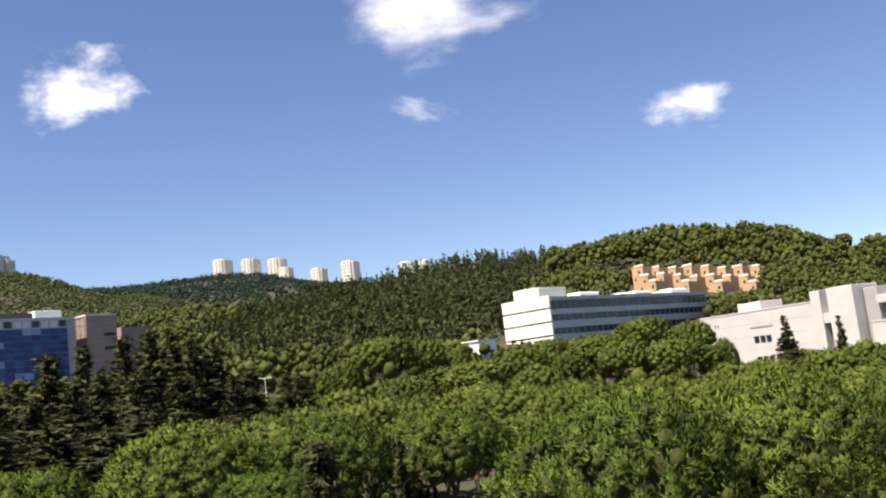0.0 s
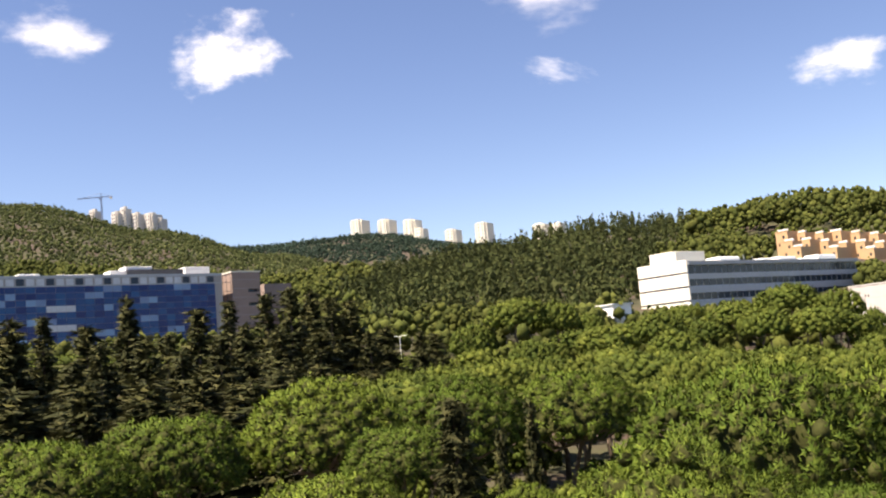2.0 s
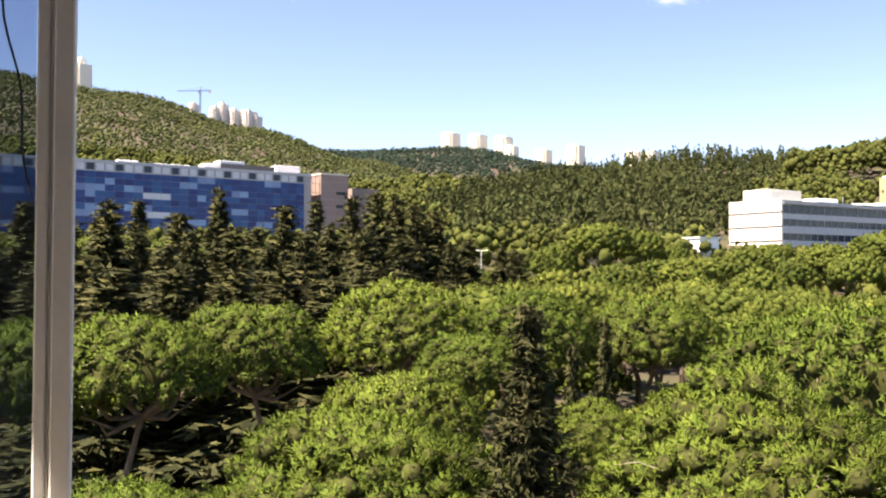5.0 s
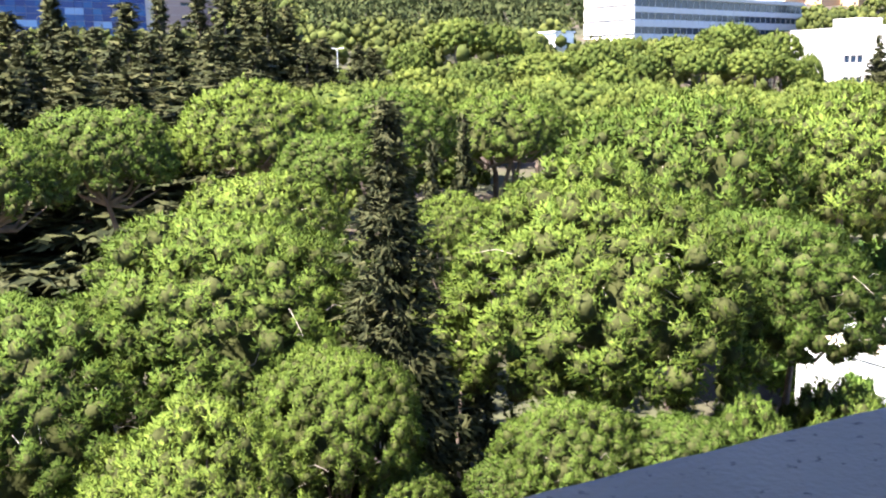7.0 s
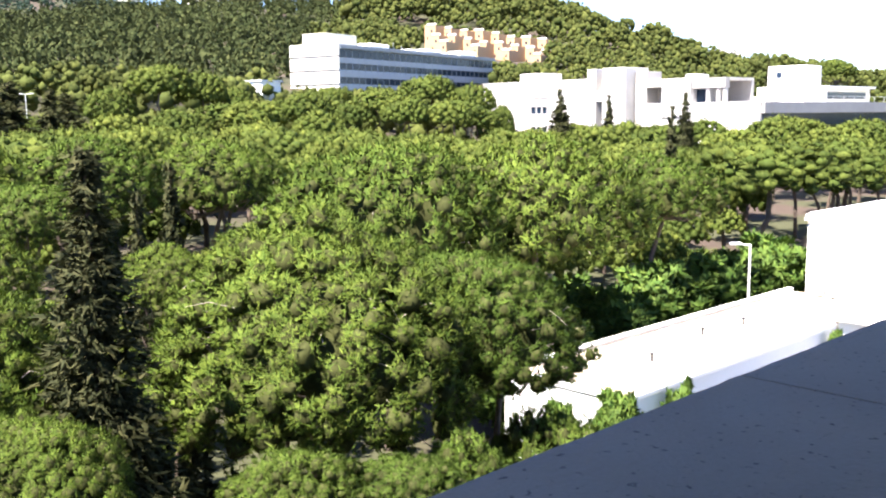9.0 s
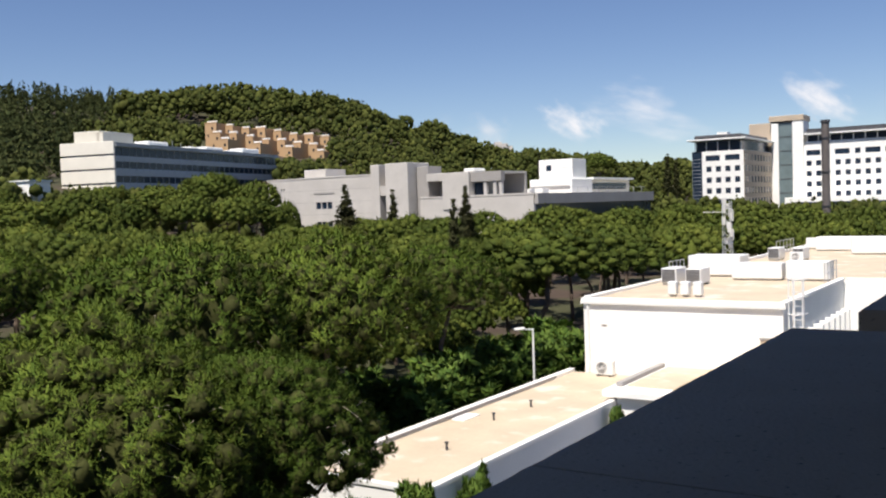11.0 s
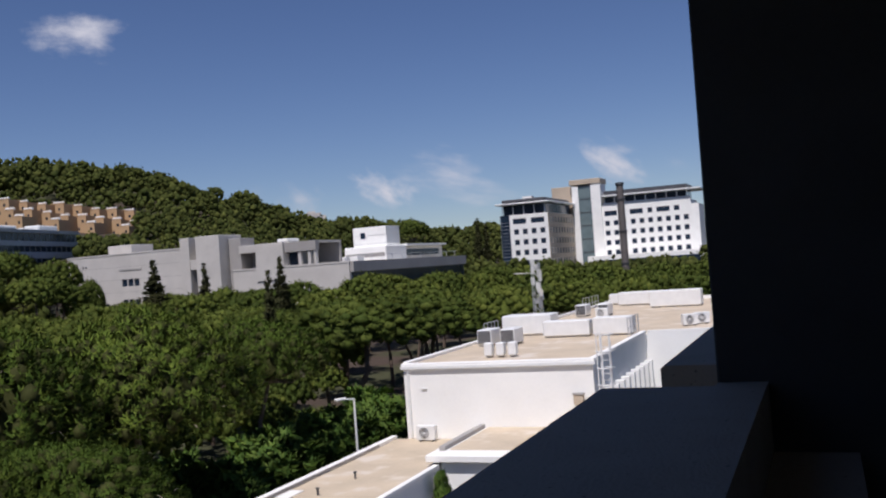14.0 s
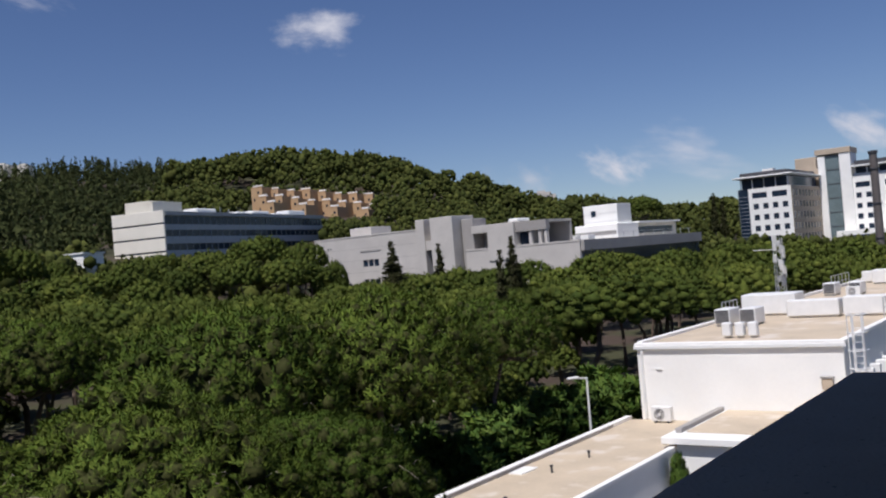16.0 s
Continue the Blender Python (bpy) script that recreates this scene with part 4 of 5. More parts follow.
# ---- tan stone terraced housing ----
def terrace_house(az, r, ztop, w, d, h, turn):
    p = at(az, r)
    e = thing("terrace_house", pose(p.x, p.y, ztop, 0, 0, heading(turn)), "tan stone stepped house with white roof vents", "house", group="stepped houses on the hillside")
    wins = [(w * 0.55, w * 0.55 + 1.0, -2.6, -1.5), (w * 0.18, w * 0.18 + 0.8, -5.4, -4.2)]
    bm = bmesh.new()
    holed(bm, w, h, wins, 0.3, 0, -h)
    shell(bm, 0, w, 0, d, -h, 0)
    part("wall", bm, M_TAN, e)
    for a in wins:
        part("window", boxes((a[0], a[1], 0.2, 0.25, a[2], a[3])), M_GLASS_DARK, e)
    part("side_window", boxes((-0.03, -0.002, d * 0.4, d * 0.4 + 1.2, -3, -1.6)), M_GLASS_DARK, e)
    part("parapet", boxes((-0.1, w + 0.1, -0.1, 0.15, 0.003, 0.3), (-0.1, 0.15, 0.151, d, 0.003, 0.3)), M_TAN, e)
    for k in range(4):
        part("roof_vent", boxes((0.5 + w * 0.22 * k, 1.25 + w * 0.22 * k, 0.8, 1.6, 0.003, 1.0), bevel=0.08), M_WHITE, e, "white rooftop vent")


rnd = random.Random(9)
for k in range(8):
    az = 10.1 + 0.93 * k
    el = 5.35 - 0.135 * k
    r = 385 + 2 * k
    terrace_house(az, r, EYE + r * math.tan(radians(el + rnd.uniform(-0.08, 0.08))), 5.6, 9, 14, 140)
    terrace_house(az + 0.3, r - 12, EYE + (r - 12) * math.tan(radians(el - 0.55 + rnd.uniform(-0.1, 0.1))), 4.6, 8, 12, 140)
    if k % 2 == 0:
        terrace_house(az + 0.75, r - 20, EYE + (r - 20) * math.tan(radians(el - 0.95)), 4.2, 7, 10, 140)

hut = thing("white_hut", place(-0.7, 205, 140), "small white flat-roofed building among pines", "building")
z = EYE + 205 * math.tan(radians(2.15))
part("wall", boxes((0, 6.5, 0, 5, z - 7, z), bevel=0.03), M_WHITE, hut)
part("roof", boxes((-0.3, 6.8, -0.3, 5.3, z + 0.003, z + 0.3)), M_PAINT, hut)
part("window", boxes((2, 4.5, -0.04, -0.003, z - 2.4, z - 1.2)), M_GLASS_DARK, hut)


# ---- towers on the far ridge ----
def tower(az, r, el, w, h, storeys, label, mat):
    p = at(az, r)
    top = EYE + r * math.tan(radians(el))
    e = thing("apartment_tower", pose(p.x, p.y, top, 0, 0, heading(110)), label, "tower", group="apartment towers on the ridge")
    part("wall", boxes((0, w, 0, w, -h, 0), (w * 0.2, w * 0.8, -w * 0.12, -0.01, -h, 1.5), (w * 0.3, w * 0.6, w * 0.3, w * 0.7, 0.01, 3.0)), mat, e)
    for k in range(storeys):
        z = -2.2 - k * h / storeys
        for x in (0.04, 0.86):
            part("balcony", boxes((w * x, w * (x + 0.1), -1.2, -0.01, z - 0.6, z)), M_CREAM, e)
        for x in (0.3, 0.6):
            part("window", boxes((w * x, w * (x + 0.12), -w * 0.12 - 0.1, -w * 0.12 - 0.01, z - 0.4, z + 1.2)), M_GLASS_DARK, e)
        for y in (0.15, 0.45, 0.75):
            part("window", boxes((-0.1, -0.01, w * y, w * (y + 0.1), z - 0.4, z + 1.2)), M_GLASS_DARK, e)


for az, el in ((-14.85, 8.52), (-13.2, 8.42), (-11.65, 8.3)):
    tower(az, 1480, el, 22, 42, 12, "tall white apartment tower with balconies", M_CREAM)
for az, el, w in ((-11.0, 7.75, 14), (-9.15, 7.5, 17), (-7.3, 7.75, 19), (-3.8, 7.35, 18), (-2.6, 7.3, 14)):
    tower(az, 1460, el, w * 1.15, 30, 6, "pale apartment block behind the ridge", M_CREAM)
for az, el, w in ((-29.9, 9.85, 9), (-28.7, 9.7, 10), (-28.2, 9.95, 8), (-27.6, 9.6, 10), (-26.9, 9.55, 13), (-26.3, 9.3, 9)):
    tower(az, 1020, el, w, 26, 7, "grey-white apartment block beside the crane", M_CONCRETE)
tower(-36.3, 1010, 11.7, 14, 30, 8, "pale apartment tower on the hill top", M_CREAM)
tower(-36.0, 1008, 12.0, 6, 30, 8, "slim pale tower on the hill top", M_CREAM)
tower(26.9, 640, 3.6, 16, 10, 3, "low pale building on the ridge", M_CONCRETE)

q = at(-29.2, 1005)
z = EYE + 1005 * math.tan(radians(10.75))
crane = thing("tower_crane", pose(q.x, q.y, z, 0, 0, 10), "tower crane over the far hill", "crane")
for nm, bx in (("mast", (-0.7, 0.7, -0.7, 0.7, -32, 0)), ("jib", (-24, 0, -0.5, 0.5, -1.6, -0.6)), ("counter_jib", (0, 11, -0.5, 0.5, -1.6, -0.6)), ("counterweight", (8.5, 11, -0.8, 0.8, -3.2, -1.61)), ("cab", (-2.2, -0.72, -0.8, 0.8, -3.6, -1.62)), ("apex", (-0.3, 0.3, -0.3, 0.3, 0.005, 3.0))):
    part(nm, boxes(bx), M_BLUECRANE if nm != "counterweight" else M_CONC_DARK, crane)
for a, b in (((0, 0, 2.9), (-18, 0, -0.6)), ((0, 0, 2.9), (9, 0, -0.6))):
    bm = bmesh.new()
    tube(bm, a, b, 0.15, n=4)
    part("tie_bar", bm, M_BLUECRANE, crane)


# ---- foliage ----
def np_mesh(name, verts, tris, mat, lean):
    """A leafy mesh whose faces are shaded smoothly along the directions in lean."""
    me = bpy.data.meshes.new(name)
    v, t, lean = np.asarray(verts, np.float32), np.asarray(tris, np.int32).copy(), np.asarray(lean, np.float32)
    fn = np.cross(v[t[:, 1]] - v[t[:, 0]], v[t[:, 2]] - v[t[:, 0]])
    back = (fn * lean[t].sum(axis=1)).sum(axis=1) < 0
    t[back] = t[back][:, ::-1]
    n, f = len(v), len(t)
    me.vertices.add(n), me.loops.add(3 * f), me.polygons.add(f)
    me.vertices.foreach_set("co", v.ravel())
    me.loops.foreach_set("vertex_index", t.ravel())
    me.polygons.foreach_set("loop_start", np.arange(0, 3 * f, 3, dtype=np.int32))
    me.polygons.foreach_set("use_smooth", np.ones(f, bool))
    me.update(calc_edges=True)
    me.normals_split_custom_set_from_vertices(lean)
    me.materials.append(mat)
    return me


def unit(a):
    return a / np.maximum(np.linalg.norm(a, axis=-1, keepdims=True), 1e-9)


def tufts(pos, axis, size, blades, width, spread, rng, nor=None):
    """Brushes of pointed needle sprays that fan out from pos along axis."""
    n = len(pos)
    d = unit(axis[:, None, :] + spread * rng.normal(size=(n, blades, 3)))
    side = unit(np.cross(d, rng.normal(size=(n, blades, 3))))
    ln = size[:, None, None] * rng.uniform(0.65, 1.2, (n, blades, 1))
    foot = pos[:, None, :] + d * ln * 0.12
    w = side * ln * width
    verts = np.stack([foot - w, foot + w, pos[:, None, :] + d * ln], axis=2)
    tris = np.arange(n * blades * 3).reshape(-1, 3)
    soft = axis if nor is None else nor
    lean = unit(soft[:, None, :] + 0.25 * d + 0.15 * rng.normal(size=(n, blades, 3)))
    return verts.reshape(-1, 3), tris, np.repeat(lean.reshape(-1, 3), 3, axis=0)


def cards(pos, normal, size, per, jitter, rng):
    """Leafy scraps that lie on the crown's surface, some to each place."""
    n = len(pos)
    nn = unit(normal[:, None, :] + jitter * rng.normal(size=(n, per, 3)))
    a = unit(np.cross(nn, rng.normal(size=(n, per, 3))))
    b = np.cross(nn, a)
    c = pos[:, None, :] + rng.normal(size=(n, per, 3)) * size[:, None, None] * 0.45
    s = size[:, None, None] * rng.uniform(0.6, 1.2, (n, per, 1))
    v = np.stack([c + a * s, c - 0.5 * a * s + 0.8 * b * s, c - 0.6 * a * s - 0.75 * b * s], axis=2)
    lean = np.repeat(unit(normal[:, None, :] + 0.3 * nn), 3, axis=1)
    return v.reshape(-1, 3), np.arange(n * per * 3).reshape(-1, 3), lean.reshape(-1, 3)


def heap(w, d):
    """How far a cushion reaches along each direction w, with a lobe for each of its knots d."""
    lobe = np.exp(((w[:, :, None, :] * unit(d)[:, None, :, :]).sum(-1) - 1) / 0.055).max(axis=2)
    return 0.68 + 0.36 * lobe, lobe


def dome_points(R, H, pads, per, rng, low=-0.2, pad_r=0.12, knots=4, lobes=15, bulge=0.13):
    """Feet, axes and outward directions of the brushes on an umbrella crown of radius R and height H, its top at z = 0: limbs push out broad lobes, closely set with small cushions of brushes."""
    k = np.arange(pads) + 0.5
    up = low + (1 - low) * (1 - k / pads)
    th = k * 2.39996 + rng.uniform(-0.12, 0.12, pads)
    rad = np.sqrt(np.clip(1 - np.clip(up, 0, 1) ** 2, 0, 1)) * np.where(up < 0, 1 + 0.6 * up, 1)
    way = np.stack([rad * np.cos(th), rad * np.sin(th), up], 1)
    limb = unit(rng.normal(size=(1, lobes, 3)) * np.array([1, 1, 0.6]) + np.array([0, 0, 0.35]))
    wob = (1.01 - bulge + (bulge + 0.02) * np.exp(((unit(way)[None, :, None, :] * limb[:, None, :, :]).sum(-1) - 1) / 0.09).max(axis=2))[0]
    wob = wob * rng.uniform(0.93, 1.04, pads)
    pr = R * pad_r * rng.uniform(0.7, 1.35, pads)
    hub = np.array([0, 0, -0.80 * H])
    shell = way * np.array([R, R, 0.8 * H])
    out = unit(shell / np.array([R, R, H]))
    face = unit(0.7 * out + np.array([0, 0, 0.6]))
    c = hub + shell * wob[:, None] - out * pr[:, None] * 0.7
    d = unit(0.8 * rng.normal(size=(pads, knots, 3)) + 0.9 * face[:, None, :])
    w = unit(rng.normal(size=(pads, per, 3)) + 0.7 * face[:, None, :])
    rim, lobe = heap(w, d)
    pos = c[:, None, :] + w * (rim * pr[:, None] * rng.uniform(0.62, 0.98, (pads, per)))[:, :, None]
    axis = unit(w + np.array([0, 0, 0.2]) + 0.35 * out[:, None, :])
    nor = unit(0.75 * w + 0.85 * out[:, None, :] + 0.5 * (lobe[:, :, None] - 0.3) * face[:, None, :])
    return c, pr, pos.reshape(-1, 3), axis.reshape(-1, 3), nor.reshape(-1, 3), d


def ico(level):
    bm = bmesh.new()
    bmesh.ops.create_icosphere(bm, subdivisions=level, radius=1.0)
    v = np.array([x.co[:] for x in bm.verts])
    f = np.array([[x.index for x in p.verts] for p in bm.faces])
    bm.free()
    return unit(v), f


def core(R, H, low, rng):
    """A solid lump in place of inner twigs, added to block light and view."""
    v, f = ico(3)
    v = v * rng.uniform(0.45, 0.62, (len(v), 1))
    v[:, 2] = np.where(v[:, 2] < 0, v[:, 2] * -low, v[:, 2])
    n = unit(v)
    return v * np.array([R, R, 0.8 * H]) - np.array([0, 0, 0.8 * H]), f, n


def cushions(c, pr, d, level, rng, fill=0.8):
    """The dense needle masses below the brushes: a heap with a lobe for each knot d at every place c."""
    v, f = ico(level)
    n = len(c)
    rim, lobe = heap(np.broadcast_to(v, (n, len(v), 3)), d)
    r = fill * pr[:, None] * rim * rng.uniform(0.88, 1.1, (n, len(v)))
    p = c[:, None, :] + v[None] * r[:, :, None]
    tri = p[:, f]
    fn = unit(np.cross(tri[:, :, 1] - tri[:, :, 0], tri[:, :, 2] - tri[:, :, 0]))
    lean = np.zeros_like(p)
    for k in range(3):
        np.add.at(lean, (slice(None), f[:, k]), fn)
    t = (f[None] + (np.arange(n) * len(v))[:, None, None]).reshape(-1, 3)
    return p.reshape(-1, 3), t, unit(lean).reshape(-1, 3)


def trunk_mesh(R, H, height, c, rng, limbs=10, base_r=0.22):
    bm = bmesh.new()
    bends = [Vector((rng.normal() * 0.15 * k, rng.normal() * 0.15 * k, -height + k * (height - 0.75 * H) / 4)) for k in range(5)]
    for i in range(4):
        tube(bm, bends[i], bends[i + 1], base_r * (1 - 0.13 * i), base_r * (1 - 0.13 * (i + 1)), n=8)
    top = bends[-1]
    for i in rng.permutation(np.flatnonzero(c[:, 2] > -0.72 * H))[:limbs]:
        p = top.lerp(Vector(c[i]), 0.85)
        mid = top.lerp(p, 0.5) + Vector((rng.normal() * 0.25, rng.normal() * 0.25, -0.35))
        tube(bm, top, mid, base_r * 0.42, base_r * 0.25, n=5)
        tube(bm, mid, p, base_r * 0.25, base_r * 0.08, n=5)
    me = bpy.data.meshes.new("trunk")
    bm.to_mesh(me), bm.free()
    me.materials.append(M_BARK)
    return me


def twig_mesh(R, H, rng, n=40):
    """Dry grey twigs that show in the gaps of the crown."""
    bm = bmesh.new()
    for _ in range(n):
        a, q = rng.uniform(0, 6.28), rng.uniform(0.3, 0.75)
        p = Vector((R * q * math.cos(a), R * q * math.sin(a), -H * rng.uniform(0.35, 0.95)))
        d = Vector((math.cos(a + rng.normal() * 0.6), math.sin(a + rng.normal() * 0.6), rng.normal() * 0.4)) * rng.uniform(0.35, 0.8)
        m = p + d * 0.5 + Vector((0, 0, rng.normal() * 0.12))
        tube(bm, p, m, 0.013, 0.009, n=4), tube(bm, m, p + d, 0.009, 0.003, n=4)
    me = bpy.data.meshes.new("twig_cluster")
    bm.to_mesh(me), bm.free()
    me.materials.append(M_DEAD)
    return me


def joined(*sets):
    vs, ts, ls, n = [], [], [], 0
    for v, t, l in sets:
        vs.append(v), ts.append(t + n), ls.append(l)
        n += len(v)
    return np.concatenate(vs), np.concatenate(ts), np.concatenate(ls)


def pine_kind(seed, R, H, height, pads, per, size, blades, width, mat, limbs=10, twigs=40, pad_r=0.2, low=-0.2, knots=6, level=1):
    """An umbrella pine: cushions of needles on spreading limbs, each bristling with brushes."""
    rng = np.random.default_rng(seed)
    c, pr, pos, axis, nor, d = dome_points(R, H, pads, per, rng, low, pad_r, knots)
    brushes = tufts(pos, axis, rng.uniform(0.7, 1.3, len(pos)) * size, blades, width, 0.7, rng, nor)
    trunk, twig = trunk_mesh(R, H, height, c, rng, limbs), twig_mesh(R, H, rng, twigs) if twigs else None
    if not twigs:
        return np_mesh("crown", *pack(mat, *joined(brushes, cushions(c, pr, d, level, rng, 0.8), core(R, H, low, rng)))), trunk, None, None
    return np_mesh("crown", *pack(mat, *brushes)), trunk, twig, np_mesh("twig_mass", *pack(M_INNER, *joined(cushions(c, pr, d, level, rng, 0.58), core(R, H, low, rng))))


def pack(mat, v, t, l):
    return v, t, mat, l


def plant(name, kind, az, r, ztop, R0, R, stretch, label, category, group, turn):
    p = at(az, r)
    e = thing(name, Matrix.LocRotScale((p.x, p.y, ztop), Euler((0, 0, turn)), (R / R0, R / R0, stretch)), label, category, group)
    for nm, me in zip(("crown", "trunk", "twig_cluster", "twig_mass"), kind):
        if me:
            o = new(nm, me)
            o.parent = e
            if nm == "trunk":
                o.scale.z = max(1.0, (ztop - ground_z(p.x, p.y) + 0.2) / (-min(v.co.z for v in me.vertices) * stretch))
            if nm == "twig_cluster":
                tagged(o, "dry grey twigs", kind="stuff")
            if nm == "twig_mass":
                tagged(o, "olive brown inner needles and twigs, darkened for shade inside the crown", kind="stuff")
    return e


NEAR = [pine_kind(k, 4.2, 5.0, 10.6, 240, 66, 0.15, 6, 0.1, M_PINE, 14, 80, 0.125, -0.2, 5, 2) for k in (1, 2, 3)]
NEXT = [pine_kind(k, 4.2, 4.1, 10.6, 180, 38, 0.2, 4, 0.14, M_PINE, 12, 30, 0.132, -0.12, 4, 1) for k in (4, 5, 6)]
MIDDLE = [pine_kind(k, 4.2, 3.9, 10.5, 120, 18, 0.3, 2, 0.16, M_MID, 8, 0, 0.145, -0.15, 4, 1) for k in (11, 12, 13, 14)]
BACK = [pine_kind(k, 4.2, 3.9, 10.5, 84, 10, 0.4, 2, 0.19, M_MID, 4, 0, 0.17, -0.15, 3, 1) for k in (21, 22, 23)]

rnd = random.Random(5)
near_pines = [
    (3.2, 20.5, 10.75, 4.1, 1.0), (13.0, 21.6, 9.85, 2.8, 1.0), (18.0, 20.5, 6.3, 2.3, 1.0), (12.5, 17.5, 6.6, 1.7, 1.0), (-19.0, 18.3, 10.4, 3.4, 1.0), (-32.0, 17.5, 9.2, 3.4, 1.0), (-21.7, 13.8, 7.9, 2.3, 0.8), (-13.6, 15.0, 8.4, 1.6, 0.8),
    (1.5, 15.2, 7.3, 1.5, 0.7), (-2.3, 14.6, 6.4, 0.8, 0.6), (8.5, 15.6, 7.0, 1.5, 0.6), (-9.2, 14.2, 6.5, 0.8, 0.6), (-5.4, 22.0, 9.9, 1.2, 0.8),
    (-17.3, 28.0, 10.0, 2.7, 0.95), (-26.2, 35.0, 11.8, 3.1, 1.0), (-17.2, 38.0, 12.5, 3.7, 1.0), (-32.6, 31.0, 11.6, 3.0, 1.0), (-39.5, 33.0, 11.4, 3.6, 1.0),
    (-9.2, 42.0, 12.0, 3.3, 1.0), (-2.4, 46.0, 11.9, 3.6, 1.0), (7.6, 35.0, 11.95, 4.7, 1.1), (17.0, 38.0, 11.85, 4.6, 1.1), (23.8, 46.0, 11.0, 3.4, 1.0), (-12.8, 33.0, 10.8, 2.4, 0.9),
]
for i, (az, r, zt, R, st) in enumerate(near_pines):
    plant("pine_tree", (NEAR if r < 24 and R > 1.4 else NEXT)[i % 3], az, r, zt, 4.2, R, st * R / 4.2 * (1.5 if R < 2.4 else 1.0), "bright green umbrella pine with a dense tufted crown", "pine tree", "pines below the window", rnd.uniform(0, 6.28))


def conifer_kind(seed, height, R, n, size, blades, width, mat, droop=0.35, power=0.8):
    """A spire with drooping sprays, its top at z = 0."""
    rng = np.random.default_rng(seed)
    nb = max(n // 9, 30)
    tb, thb = rng.uniform(0, 1, nb) ** 0.65, rng.uniform(0, 2 * np.pi, nb)
    rb = (0.03 + R * tb ** (power + 0.15)) * rng.uniform(0.5, 1.05, nb) * (0.85 + 0.2 * np.sin(2 * thb + 9 * tb))
    k, q = rng.integers(0, nb, n), rng.uniform(0.12, 1, n) ** 0.8
    rad = rb[k] * q
    th = thb[k] + rng.normal(size=n) * 0.22 / (0.35 + q)
    t = tb[k]
    inner = rng.uniform(0, 1, n) < 0.16
    t, rad = np.where(inner, rng.uniform(0, 1, n) ** 1.4, t), np.where(inner, 0.3 * rad * rng.uniform(0, 1, n), rad)
    pos = np.stack([rad * np.cos(th), rad * np.sin(th), -t * height + (0.15 - droop * q) * rad + rng.normal(size=n) * 0.07 * size], 1)
    axis = unit(np.stack([np.cos(th), np.sin(th), np.full(n, -droop)], 1) + 0.3 * rng.normal(size=(n, 3)))
    v, f, l = tufts(pos, axis, rng.uniform(0.6, 1.3, n) * size * (0.5 + 0.6 * t), blades, width, 0.5, rng, unit(axis * np.array([1, 1, 0]) + np.array([0, 0, 0.6])))
    bm = bmesh.new()
    tube(bm, (0, 0, -height - 2.5), (0, 0, -0.1), 0.2 * height / 12, 0.02, n=8)
    me = bpy.data.meshes.new("trunk")
    bm.to_mesh(me), bm.free()
    me.materials.append(M_BARK)
    return np_mesh("crown", v, f, mat, l), me


CYP_NEAR = conifer_kind(31, 12.0, 2.5, 10000, 0.32, 5, 0.13, M_CYPRESS, 0.45, 0.7)
CYP_MID = [conifer_kind(s, 12.0, 2.9, 2400, 0.6, 4, 0.19, M_CYPRESS, 0.25, 0.8) for s in (32, 33, 34)]
CYP_SLIM = conifer_kind(35, 9.0, 0.75, 1500, 0.45, 5, 0.17, M_CYPRESS, -0.8, 0.35)
CON_OPEN = conifer_kind(36, 9.0, 2.6, 1800, 0.6, 5, 0.17, M_CYPRESS, 0.1, 0.9)


def spire(kind, az, r, ztop, h0, h, wide, label, group):
    p = at(az, r)
    e = thing("conifer_tree", Matrix.LocRotScale((p.x, p.y, ztop), Euler((0, 0, rnd.uniform(0, 6.28))), (wide, wide, h / h0)), label, "conifer", group)
    for nm, me in zip(("crown", "trunk"), kind):
        new(nm, me).parent = e


spire(CYP_NEAR, -9.6, 16.2, 12.19, 12, 11.0, 1.1, "dark shaggy cypress standing between green pines", "dark conifers")
spire(CYP_MID[0], -5.0, 31, 11.2, 12, 11, 0.6, "dark shaggy cypress with drooping grey-green sprays", "dark conifers")
spire(CYP_MID[1], -6.9, 27.5, 10.7, 12, 10.5, 0.5, "dark shaggy cypress with drooping grey-green sprays", "dark conifers")
spire(CYP_SLIM, 24.6, 75, 13.2, 9, 9, 1.0, "slim dark cypress above the pine canopy", "slim cypresses")
spire(CYP_SLIM, 21.0, 150, 12.65 + 150 * 0.02, 9, 10, 1.6, "slim dark cypress against the concrete wall", "slim cypresses")
spire(CON_OPEN, 18.15, 150, 12.65 + 150 * math.tan(radians(1.55)), 9, 9, 1.25, "dark conifer before the concrete wall", "dark conifers")
spire(CON_OPEN, 25.4, 118, 12.65 + 118 * math.tan(radians(1.25)), 9, 9, 0.9, "sparse conifer before the low wing", "dark conifers")
